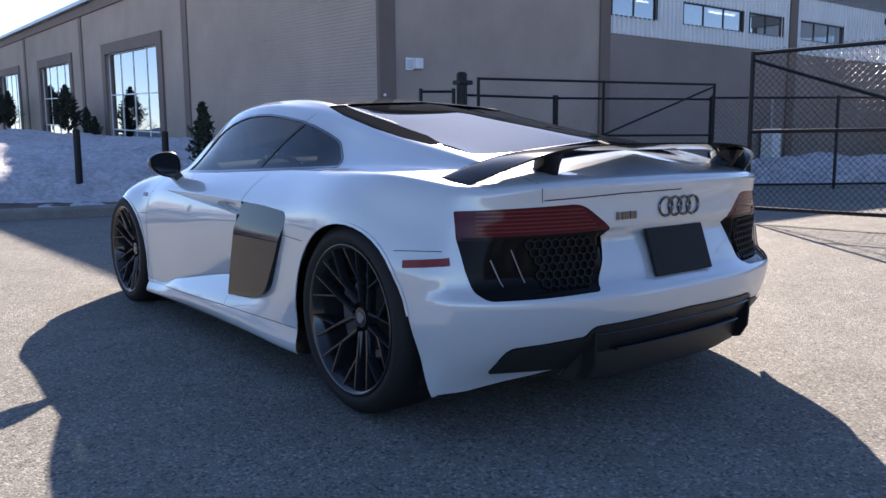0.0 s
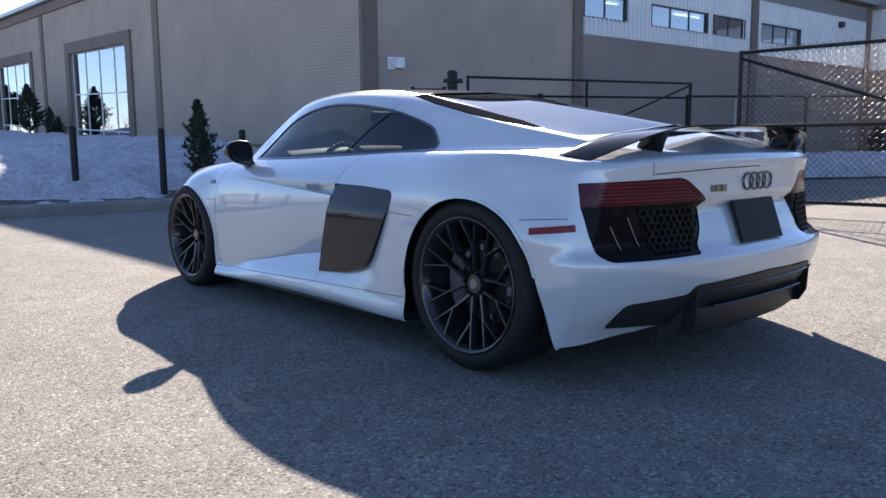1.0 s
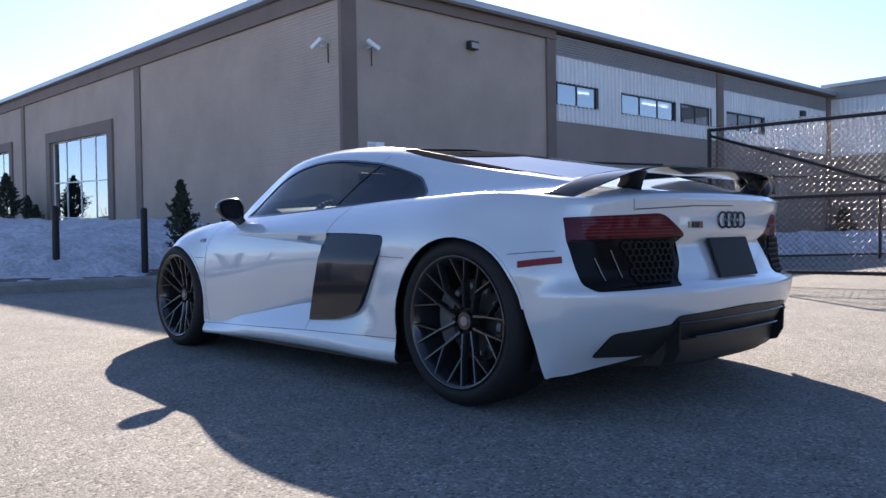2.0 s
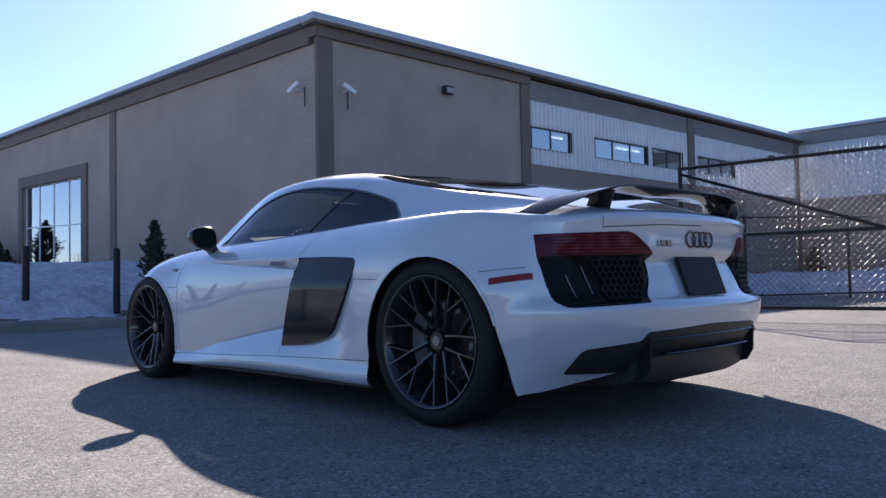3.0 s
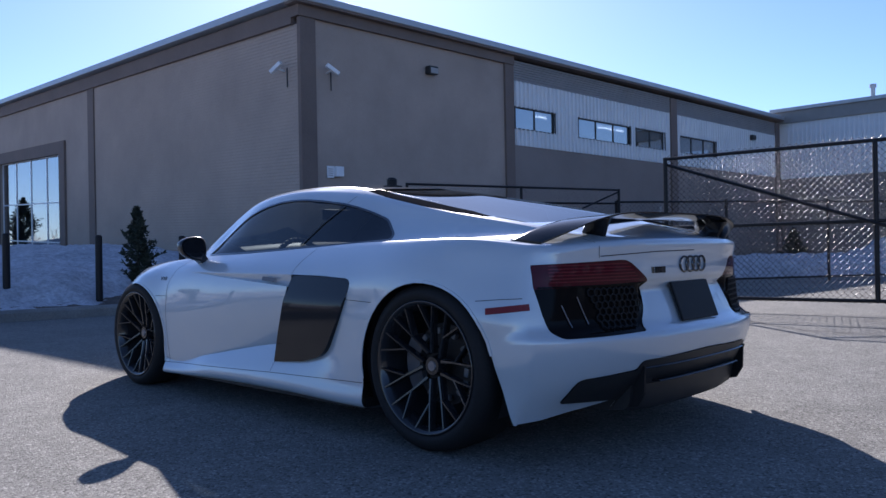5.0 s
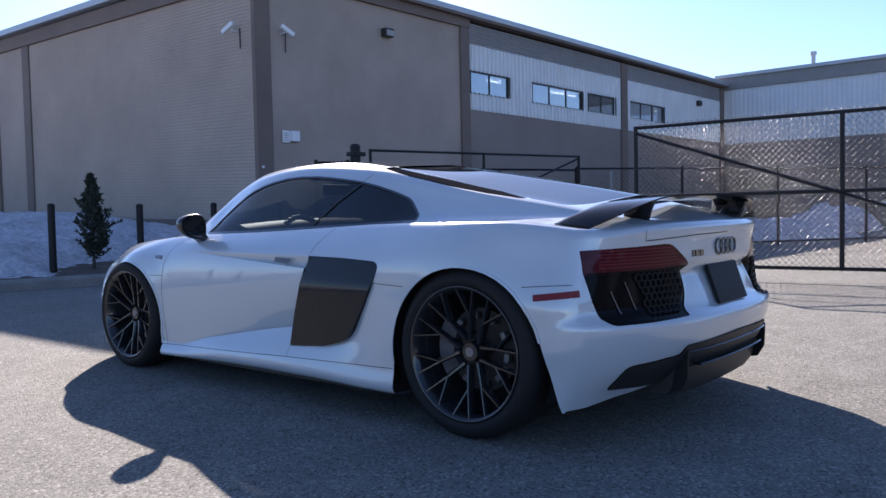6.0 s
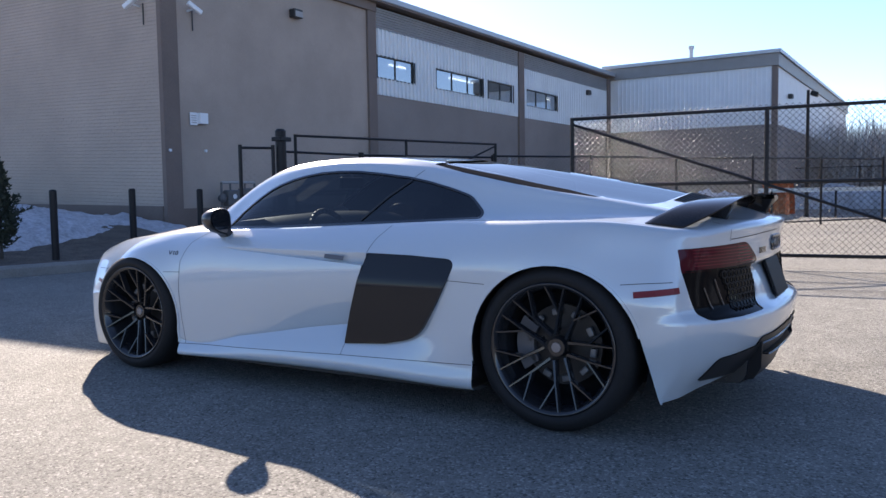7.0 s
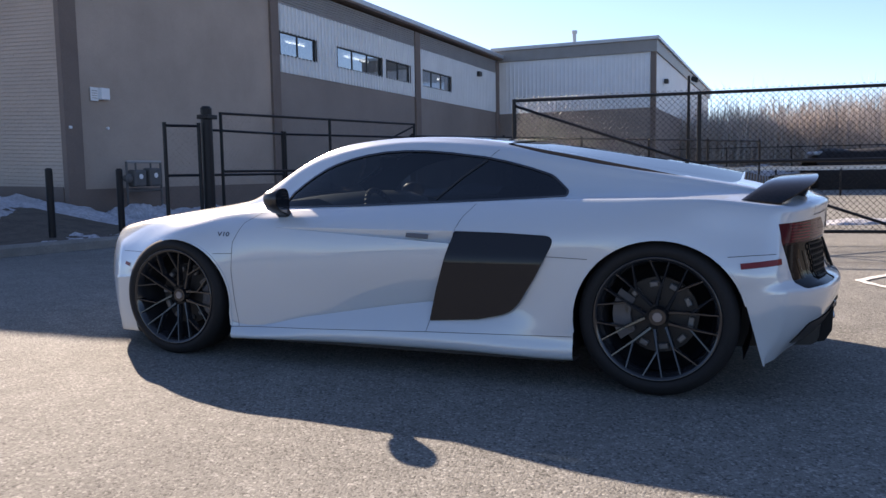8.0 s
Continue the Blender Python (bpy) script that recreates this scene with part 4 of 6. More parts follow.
def rear_wing():
    bm = bmesh.new()
    keys = [(0.0, -0.48, 0.953, -0.665, 0.968), (0.3, -0.475, 0.952, -0.664, 0.966), (0.45, -0.46, 0.947, -0.658, 0.959), (0.56, -0.438, 0.938, -0.648, 0.944), (0.64, -0.415, 0.921, -0.622, 0.922), (0.71, -0.38, 0.896, -0.568, 0.888), (0.785, -0.33, 0.858, -0.487, 0.843)]
    vs = [-0.78 + 1.56 * i / 48 for i in range(49)]
    rows = []
    for v in vs:
        lu, lw, tu, tw = spline(keys, abs(v))
        row = []
        for f, t in ((0, 0.0), (0.06, 0.006), (0.2, 0.01), (0.5, 0.012), (0.85, 0.007), (1.0, 0.003), (1.0, -0.003), (0.85, -0.004), (0.5, -0.007), (0.15, -0.007), (0.03, -0.004), (0.0, 0.0)):
            row.append(bm.verts.new((-v, lu + f * (tu - lu), lw + f * (tw - lw) - 0.006 * math.sin(math.pi * f) + t)))
        rows.append(row)
    grid_faces(bm, rows)
    for row in (rows[0], rows[-1]):
        bm.faces.new(row[:-1])
    return bm


wing_part = part("rear_wing", rear_wing(), CARBON, car, "fixed dark carbon rear wing", smooth=True)
wing_part.data.set_sharp_from_angle(angle=radians(40))


def wing_strut(s):
    """Swept blade from the deck to the underside of the wing, splayed outwards at its head."""
    bm = bmesh.new()
    rows = []
    for f in (0.0, 0.3, 0.65, 0.88, 1.0):
        z = 0.842 + 0.098 * f
        front, back = -0.468 - 0.07 * f ** 1.3, -0.592 - 0.045 * f
        mid, half = 0.5 + 0.03 * f, 0.016 + 0.02 * max(0.0, f - 0.6) / 0.4
        row = []
        for u, v in ((front, 0.0), (front - 0.015, 0.8), ((front + back) / 2, 1.0), (back + 0.008, 0.8), (back, 0.0), (back + 0.008, -0.8), ((front + back) / 2, -1.0), (front - 0.015, -0.8)):
            row.append(bm.verts.new((-s * (mid + v * half), u, z)))
        rows.append(row + [row[0]])
    grid_faces(bm, rows)
    bmesh.ops.recalc_face_normals(bm, faces=bm.faces)
    return bm


for s in (1, -1):
    part("wing_strut", wing_strut(s), CARBON, wing_part, smooth=True).data.set_sharp_from_angle(angle=radians(50))
for s in (1, -1):
    bm = bmesh.new()
    rows = []
    # shell from the glass at the back to a rounded nose; inner end at the stalk
    for f, grow in ((-0.055, 0.96), (-0.05, 1.0), (0.0, 1.0), (0.04, 0.93), (0.075, 0.78), (0.1, 0.5), (0.112, 0.15)):
        row = []
        for k in range(28):
            a = 2 * math.pi * k / 28
            cx, cz = math.cos(a), math.sin(a)
            ex = math.copysign(abs(cx) ** 0.8, cx) * 0.088
            ez = math.copysign(abs(cz) ** 0.8, cz) * (0.067 - 0.021 * cx)
            row.append(bm.verts.new((-s * (0.898 + ex * grow), 1.95 + 0.66 * f - 0.025 * cx * 0.5, 0.868 + ez * grow + 0.012 * cx)))
        rows.append(row + [row[0]])
    grid_faces(bm, rows)
    bm.faces.new(rows[-1][:-1])
    bmesh.ops.recalc_face_normals(bm, faces=bm.faces)
    mirror = part("door_mirror", bm, MIRROR_BLACK, car, "gloss black door mirror", smooth=True)
    face = bmesh.new()
    ring_pts = []
    for k in range(28):
        a = 2 * math.pi * k / 28
        cx, cz = math.cos(a), math.sin(a)
        ring_pts.append(face.verts.new((-s * (0.898 + math.copysign(abs(cx) ** 0.8, cx) * 0.079), 1.914 - 0.0125 * cx, 0.868 + math.copysign(abs(cz) ** 0.8, cz) * (0.058 - 0.021 * cx) + 0.012 * cx)))
    face.faces.new(ring_pts)
    part("mirror_glass", face, GLOSS_BLACK, mirror)
    arm = bmesh.new()
    lows = [(0.775, 1.99, 0.775), (0.775, 1.915, 0.775), (0.812, 1.915, 0.755), (0.812, 1.99, 0.755)]
    highs = [(0.84, 1.99, 0.85), (0.84, 1.925, 0.85), (0.895, 1.925, 0.825), (0.895, 1.99, 0.825)]
    r0 = [arm.verts.new((-s * v, u, w)) for v, u, w in lows]
    r1 = [arm.verts.new((-s * v, u, w)) for v, u, w in highs]
    for i in range(4):
        arm.faces.new((r0[i], r0[(i + 1) % 4], r1[(i + 1) % 4], r1[i]))
    arm.faces.new(r1)
    bmesh.ops.recalc_face_normals(arm, faces=arm.faces)
    bmesh.ops.bevel(arm, geom=arm.edges[:], offset=0.008, segments=2, affect="EDGES")
    part("mirror_arm", arm, MIRROR_BLACK, mirror)
# floor, wheel houses and bulkheads
tray = bmesh.new()
grid_faces(tray, [[tray.verts.new((x, u, w)) for u, w in ((-0.2, 0.15), (-0.45, 0.168), (-0.64, 0.198))] for x in (-0.45, -0.2, 0.2, 0.45)])
part("diffuser_tray", tray, SATIN_BLACK, car)
part("underbody", boxed(-0.6, 0.6, -0.3, 3.3, 0.13, 0.17), SATIN_BLACK, car, "black flat underbody")
part("underbody", boxed(-0.9, 0.9, 0.42, 2.2, 0.12, 0.16), SATIN_BLACK, car)
for s in (1, -1):
    for uc, r, wc in ((0.0, 0.395, 0.345), (2.63, 0.375, 0.325)):
        bm = bmesh.new()
        rows = []
        for k in range(25):
            a = radians(-25 + 230 * k / 24)
            rows.append([bm.verts.new((-s * v, uc + r * math.cos(a) * (1 if v > 0.7 else 0.98), wc + r * math.sin(a))) for v in (0.6, 0.9 if uc < 1 else 0.85)])
        grid_faces(bm, rows)
        bm.faces.new([row[0] for row in rows])
        part("wheel_house", bm, SATIN_BLACK, car)
    # closing strips between sill and floor, front and rear of each arch
    part("sill_floor", boxed(-s * 0.91 if s > 0 else 0.7, -0.7 if s > 0 else 0.91, 0.4, 2.22, 0.13, 0.17), SATIN_BLACK, car)
part("bulkhead", boxed(-0.56, 0.56, 0.5, 0.55, 0.15, 0.92), LEATHER, car)
part("rear_bulkhead", boxed(-0.6, 0.6, -0.53, -0.45, 0.26, 0.78), SATIN_BLACK, car)
part("engine_bay_floor", boxed(-0.6, 0.6, -0.45, 0.5, 0.7, 0.74), SATIN_BLACK, car)
part("front_bulkhead", boxed(-0.66, 0.66, 2.2, 2.26, 0.15, 0.78), SATIN_BLACK, car)


# cabin lining inside the painted shell
def lining(name, piece, keep):
    verts, polys = piece
    chosen = [f for f in polys if keep(sum((verts[i] for i in f), Vector()) / len(f))]
    panel(name, (verts, chosen), LEATHER, car, normal_of, push=-0.014, label="dark cabin lining")


lining("pillar_lining", PIECES["body_shell"], lambda c: c.z > 0.86 and 0.5 < c.y < 2.2)
lining("headliner", PIECES["roof_panel"], lambda c: True)

# cabin
for s in (1, -1):
    seat = new("seat")
    seat.parent = car
    seat["label"] = "dark leather bucket seat"
    part("cushion", box(bmesh.new(), -s * 0.37 - 0.24, -s * 0.37 + 0.24, 0.95, 1.45, 0.3, 0.46, 0.05), LEATHER, seat)
    back = turned(box(bmesh.new(), -0.24, 0.24, -0.06, 0.06, 0.0, 0.56, 0.05), pose(-s * 0.37, 0.93, 0.4, 18, 0, 0))
    part("backrest", back, LEATHER, seat)
    part("headrest", turned(box(bmesh.new(), -0.13, 0.13, -0.05, 0.05, 0.54, 0.72, 0.045), pose(-s * 0.37, 0.93, 0.4, 18, 0, 0)), LEATHER, seat)
    part("door_card", boxed(-s * 0.74 - 0.02, -s * 0.74 + 0.02, 0.95, 2.1, 0.2, 0.8, bevel=0.01), LEATHER, car)
bm = bmesh.new()
rows = []
for i in range(15):
    x = -0.64 + 1.28 * i / 14
    rows.append([bm.verts.new((x, u, w + 0.03 * math.cos(x * 2.3))) for u, w in ((1.72, 0.6), (1.70, 0.74), (1.74, 0.83), (1.85, 0.868), (2.08, 0.85), (2.3, 0.80))])
grid_faces(bm, rows)
part("dashboard", bm, TRIM_GREY, car, "soft grey dashboard", smooth=True)
bm = bmesh.new()
for k in range(32):
    a0, a1 = 2 * math.pi * k / 32, 2 * math.pi * (k + 1) / 32
    tube(bm, (0.175 * math.cos(a0), 0, 0.175 * math.sin(a0)), (0.175 * math.cos(a1), 0, 0.175 * math.sin(a1)), 0.016, n=8)
for a in (0, math.pi, -math.pi / 2):
    tube(bm, (0, 0.02, 0), (0.17 * math.cos(a), 0, 0.17 * math.sin(a)), 0.014, n=6)
tube(bm, (0, 0.04, 0), (0, -0.01, 0), 0.05, n=14)
part("steering_wheel", turned(bm, pose(-0.37, 1.58, 0.745, -22, 0, 0)), CALIPER, car, "dark round steering wheel", smooth=True)
part("interior_mirror", turned(boxed(-0.11, 0.11, -0.015, 0.015, -0.035, 0.035, bevel=0.012), pose(0.0, 1.72, 1.07, 0, 0, 0)), SATIN_BLACK, car)
plate = part("number_plate", turned(boxed(-0.165, 0.165, -0.006, 0.006, -0.085, 0.085, bevel=0.004), pose(0, -0.722, 0.595, -19, 0, 0)), HONEYCOMB, car, "dark blank number plate panel")


# tail light details
def honeycomb(bm, poly, size, sign):
    rows = int(0.3 / (size * 1.5)) + 2
    done = set()
    for i in range(-1, 30):
        for j in range(-1, rows):
            cx, cz = -0.66 + i * size * 1.732 + (size * 0.866 if j % 2 else 0), 0.48 + j * size * 1.5
            if not inside(poly, cx, cz):
                continue
            cor = [(cx + size * math.sin(math.pi / 3 * k), cz + size * math.cos(math.pi / 3 * k)) for k in range(6)]
            for k in range(6):
                p, q = cor[k], cor[(k + 1) % 6]
                key = tuple(sorted(((round(p[0], 3), round(p[1], 3)), (round(q[0], 3), round(q[1], 3)))))
                if key in done:
                    continue
                done.add(key)
                hp, hq = cast(*p, "rear"), cast(*q, "rear")
                if not hp or not hq:
                    continue
                d = (hq[0] - hp[0]).normalized()
                side = d.cross(hp[1]).normalized() * 0.0028
                a = [hp[0] - side, hp[0] - side + hp[1] * 0.005, hp[0] + side + hp[1] * 0.005, hp[0] + side]
                b = [v + hq[0] - hp[0] for v in a]
                va = [bm.verts.new((v.x * sign, v.y, v.z)) for v in a]
                vb = [bm.verts.new((v.x * sign, v.y, v.z)) for v in b]
                for m in range(3):
                    bm.faces.new((va[m], va[m + 1], vb[m + 1], vb[m]))
    return bm


GRILLE = [(-0.66, 0.655), (-0.42, 0.66), (-0.415, 0.6), (-0.46, 0.52), (-0.60, 0.51)]
lamps = [o for o in car.children if o.name.startswith("tail_light")]
for s, lamp in zip((1, -1), lamps):
    part("honeycomb_grille", honeycomb(bmesh.new(), GRILLE, 0.0165, s), HONEYCOMB, lamp, "black honeycomb grille")
    part("inner_blade", ribbon([(-0.768, 0.61), (-0.74, 0.525)], "rear", 0.004, sign=s, thick=0.003), CHROME, lamp, "thin bright inner strip")
    part("inner_blade", ribbon([(-0.705, 0.64), (-0.672, 0.535)], "rear", 0.004, sign=s, thick=0.003), CHROME, lamp, "thin bright inner strip")
    for k in range(6):
        w = 0.696 + 0.0125 * k
        part("lens_rib", ribbon([(-0.80, w), (-0.6, w + 0.002), (-0.40 - 0.012 * k, w + 0.003)], "rear", 0.004, sign=s, thick=0.002), RED_RIB, lamp)
    part("lens_edge", ribbon([(-0.84, 0.6775), (-0.55, 0.6795), (-0.36, 0.684)], "rear", 0.006, sign=s, thick=0.003), SMOKED, lamp)


# badges: four linked rings, and plain bars for the model name
for k in range(4):
    bm = bmesh.new()
    cx = 0.078 - 0.052 * k
    n = 28
    loop = []
    for i in range(n):
        a = 2 * math.pi * i / n
        hit = cast(-abs(cx + 0.036 * math.cos(a)), 0.75 + 0.032 * math.sin(a), "rear")
        loop.append(Vector((cx + 0.036 * math.cos(a), hit[0].y - 0.004, 0.75 + 0.032 * math.sin(a))))
    for i in range(n):
        tube(bm, loop[i], loop[(i + 1) % n], 0.0048, n=6)
    part("badge_ring", bm, GLOSS_BLACK, car, "black ring of the tail badge")
for x0, x1 in ((-0.325, -0.312), (-0.302, -0.27), (-0.262, -0.232)):
    bm = bmesh.new()
    pts = [cast(x, w, "rear")[0] for x, w in ((x0, 0.718), (x1, 0.718), (x1, 0.744), (x0, 0.744))]
    front = [bm.verts.new(p + Vector((0, -0.005, 0))) for p in pts]
    rear_v = [bm.verts.new(p) for p in pts]
    bm.faces.new(front)
    for i in range(4):
        bm.faces.new((front[i], front[(i + 1) % 4], rear_v[(i + 1) % 4], rear_v[i]))
    part("model_badge", bm, GLOSS_BLACK, car, "plain dark bars of a model badge")


def engine_badge(sign):
    curve = bpy.data.curves.new("engine_badge", "FONT")
    curve.body, curve.size, curve.extrude, curve.align_x, curve.align_y = "V10", 0.036, 0.001, "CENTER", "CENTER"
    ob = new("engine_badge", curve)
    ob.parent = car
    ob["label"] = "small dark engine badge reading V10"
    p, n = cast(2.305, 0.686, "side")
    p, n = Vector((p.x * sign, p.y, p.z)), Vector((n.x * sign, n.y, n.z))
    x_axis = Vector((0, -1 if sign > 0 else 1, 0))
    x_axis = (x_axis - n * x_axis.dot(n)).normalized()
    m = Matrix((x_axis, n.cross(x_axis), n)).transposed().to_4x4()
    ob.matrix_basis = Matrix.Translation(p + n * 0.002) @ m @ Matrix.Diagonal((1.35, 1, 1, 1))
    curve.materials.append(GLOSS_BLACK)


for s in (1, -1):
    engine_badge(s)

# diffuser housing, blades and engine deck slats
bm = bmesh.new()
rows = []
for x in (-0.475, -0.45, -0.3, -0.15, 0.0, 0.15, 0.3, 0.45, 0.475):
    back = spline(REAR_PLAN, abs(x))[0]
    low = 0.168 + 0.012 * max(0.0, abs(x) - 0.42) / 0.055
    rows.append([bm.verts.new((x, u, w)) for u, w in ((back + 0.12, 0.375), (back - 0.02, 0.372), (back - 0.022, 0.3), (back - 0.012, 0.215), (back + 0.002, low + 0.012), (back + 0.02, low), (-0.2, 0.14))])
grid_faces(bm, rows)
bm.faces.new(rows[0])
bm.faces.new(rows[-1])
bmesh.ops.recalc_face_normals(bm, faces=bm.faces)
part("diffuser_housing", bm, SATIN_BLACK, car, "black plastic diffuser housing", smooth=True).data.set_sharp_from_angle(angle=radians(30))


def diffuser_bar(x0, x1, w, deep, thick, name, mat, label=""):
    """A horizontal bar that follows the plan of the tail."""
    bm = bmesh.new()
    rows = []
    for i in range(17):
        x = x0 + (x1 - x0) * i / 16
        back = spline(REAR_PLAN, abs(x))[0] - 0.02
        row = [bm.verts.new((x, back + u, w + z)) for u, z in ((0.02, -thick), (-deep + 0.006, -thick), (-deep, -thick * 0.3), (-deep + 0.004, thick), (0.02, thick))]
        rows.append(row + [row[0]])
    grid_faces(bm, rows)
    bm.faces.new(rows[0][:-1])
    bm.faces.new(rows[-1][:-1])
    bmesh.ops.recalc_face_normals(bm, faces=bm.faces)
    part(name, bm, mat, car, label)


diffuser_bar(-0.45, 0.45, 0.352, 0.05, 0.0035, "diffuser_frame", BLADE_GREY, "gloss black frame round the diffuser")
diffuser_bar(-0.36, 0.36, 0.292, 0.045, 0.0035, "diffuser_blade", BLADE_GREY, "gloss black diffuser blade")
for s in (1, -1):
    for x, deep, low in ((0.455, 0.05, 0.2),):
        back = spline(REAR_PLAN, x)[0] - 0.02
        bm = bmesh.new()
        sides = [[bm.verts.new((s * (x + d), back + u, w)) for u, w in ((0.03, 0.37), (-deep, 0.36), (-deep * 0.9, low + 0.05), (-deep * 0.3, low), (0.03, low - 0.01))] for d in (-0.006, 0.006)]
        bm.faces.new(sides[0])
        bm.faces.new(sides[1])
        for k in range(5):
            bm.faces.new((sides[0][k], sides[0][(k + 1) % 5], sides[1][(k + 1) % 5], sides[1][k]))
        bmesh.ops.recalc_face_normals(bm, faces=bm.faces)
        part("diffuser_fin", bm, HONEYCOMB, car)
base = bmesh.new()
for x0, x1 in ((-0.35, 0.0), (0.0, 0.35)):
    grid_faces(base, [[base.verts.new((x, y, cast(-abs(x), y, "top")[0].z + 0.0015)) for y in (-0.34, -0.37, -0.4, -0.43, -0.465)] for x in (x0 + (x1 - x0) * i / 10 for i in range(11))])
part("deck_grille", base, HONEYCOMB, car, "black engine deck grille")
for k in range(9):
    y = -0.349 - 0.0132 * k
    bm = bmesh.new()
    for x0, x1 in ((-0.34, -0.015), (0.015, 0.34)):
        row_pts = [cast(-abs(x0 + (x1 - x0) * i / 8), y, "top") for i in range(9)]
        rows = []
        for i, h in enumerate(row_pts):
            x = x0 + (x1 - x0) * i / 8
            rows.append([bm.verts.new((x, y + dy, h[0].z + dz)) for dy, dz in ((0.0035, 0.002), (-0.001, 0.0045), (-0.004, 0.002))])
        grid_faces(bm, rows)
    part("deck_slat", bm, VENT, car, "black engine deck slat")

# ---- kerb, bed and snow ----
KERB = [(-30.0, 14.6), (-6.0, 12.6), (0.0, 11.75), (2.8, 11.4), (4.4, 11.2), (5.8, 10.85), (7.2, 10.5), (8.2, 10.6), (8.6, 11.4), (8.7, 14.7)]


def kerb_line(n=6):
    pts = []
    for i in range(len(KERB) - 1):
        for k in range(n):
            f = k / n
            p0, p1, p2, p3 = (Vector(KERB[min(max(i + d, 0), len(KERB) - 1)]) for d in (-1, 0, 1, 2))
            pts.append(0.5 * ((2 * p1) + (p2 - p0) * f + (2 * p0 - 5 * p1 + 4 * p2 - p3) * f * f + (3 * p1 - p0 - 3 * p2 + p3) * f**3))
    return pts + [Vector(KERB[-1])]


def kerb_mesh():
    bm = bmesh.new()
    pts = kerb_line()
    rows = []
    for i, p in enumerate(pts):
        d = (pts[min(i + 1, len(pts) - 1)] - pts[max(i - 1, 0)]).normalized()
        n = Vector((-d.y, d.x))
        rows.append([bm.verts.new((p.x + n.x * o, p.y + n.y * o, z)) for o, z in ((-0.0, -0.05), (0.0, 0.11), (0.03, 0.145), (0.15, 0.15), (0.16, 0.0))])
    grid_faces(bm, rows)
    return bm


tagged(link("kerb", kerb_mesh(), CONCRETE), "weathered concrete kerb round the planting bed", "kerb", kind="structure")


def bank_height(x, y):
    """Height of the planting bed, which climbs to the building."""
    edge = spline([(a, b) for a, b in KERB[:8]], min(x, 8.2))[0]
    f = max(y - edge - 0.15, 0.0)
    return 0.13 + 0.55 * smooth_step(f / 5.0) + 0.03 * max(y - 16.0, 0) - 0.3 * (1 - off_wall(x, y)) * smooth_step((y - 18.0) / 6)


def off_wall(x, y):
    """0 at the long wall, 1 from two metres out."""
    return smooth_step((10.3 + 0.0436 * (y - 14.75) - x - 0.2) / 1.8)


def bed_mesh():
    bm = bmesh.new()
    rows = []
    for i in range(60):
        x = -30 + 39.0 * (i / 59) ** 0.6 if i < 59 else 8.62
        x = min(x, 8.62)
        edge = spline([(a, b) for a, b in KERB[:8]], min(x, 8.2))[0] + (0.14 if x < 8.2 else 0.8)
        rows.append([bm.verts.new((x, edge + (62 - edge) * (j / 50) ** 2.2, bank_height(x, edge + (62 - edge) * (j / 50) ** 2.2) - 0.01)) for j in range(51)])
    grid_faces(bm, rows)
    return bm


tagged(link("planting_bed", bed_mesh(), MULCH, smooth=True), "dark bare mulch bed climbing to the building", "ground", kind="structure")


def snow_height(x, y):
    n = noise.noise((x * 0.35, y * 0.35, 2.0)) + 0.5 * noise.noise((x * 1.1, y * 1.1, 5.0)) + 0.34 * noise.noise((x * 3.2, y * 3.2, 1.0)) + 0.3 * abs(noise.noise((x * 6.5, y * 6.5, 7.0))) + 0.16 * noise.noise((x * 13, y * 13, 4.0))
    edge = spline([(a, b) for a, b in KERB[:8]], min(x, 8.2))[0]
    deep = 0.34 * smooth_step((9.6 - x) / 3.5) * smooth_step((y - edge - 0.8 - 0.4 * max(0.0, x - 4.2)) / 1.1) * (0.25 + 0.75 * off_wall(x, y)) - 0.06
    return deep + 0.16 * n


def snow_mesh():
    bm = bmesh.new()
    rows = []
    for i in range(230):
        x = -16 + 26.0 * (i / 229) ** 0.75
        edge = spline([(a, b) for a, b in KERB[:8]], min(x, 8.2))[0] + 0.3
        row = []
        for j in range(150):
            y = edge + 36 * (j / 149) ** 2.0
            row.append(bm.verts.new((x, y, bank_height(x, y) + snow_height(x, y))))
        rows.append(row)
    grid_faces(bm, rows)
    return bm


tagged(link("snow_bank", snow_mesh(), SNOW, smooth=True), "crusted bank of old snow on the planting bed", "snow", kind="stuff")


def bollard(x, y):
    z = bank_height(x, y)
    b = empty("bollard", pose(x, y, z - 0.05), "slim black steel bollard in the planting bed", "bollard", "bollards along the kerb")
    return b


first_bollard = bollard(3.36, 12.7)
part("post", tube(bmesh.new(), (0, 0, 0), (0, 0, 1.02), 0.052, n=16), BLACK_STEEL, first_bollard)
part("cap", tube(bmesh.new(), (0, 0, 1.02), (0, 0, 1.045), 0.056, 0.035, 16), BLACK_STEEL, first_bollard)
for x, y in ((4.5, 12.2), (5.58, 11.65), (6.77, 11.45), (8.0, 11.3), (2.15, 12.85), (0.95, 12.95), (-0.25, 13.1), (-1.45, 13.2), (-2.65, 13.35), (-3.85, 13.5), (-5.05, 13.65)):
    copy_thing(first_bollard, pose(x, y, bank_height(x, y) - 0.05))


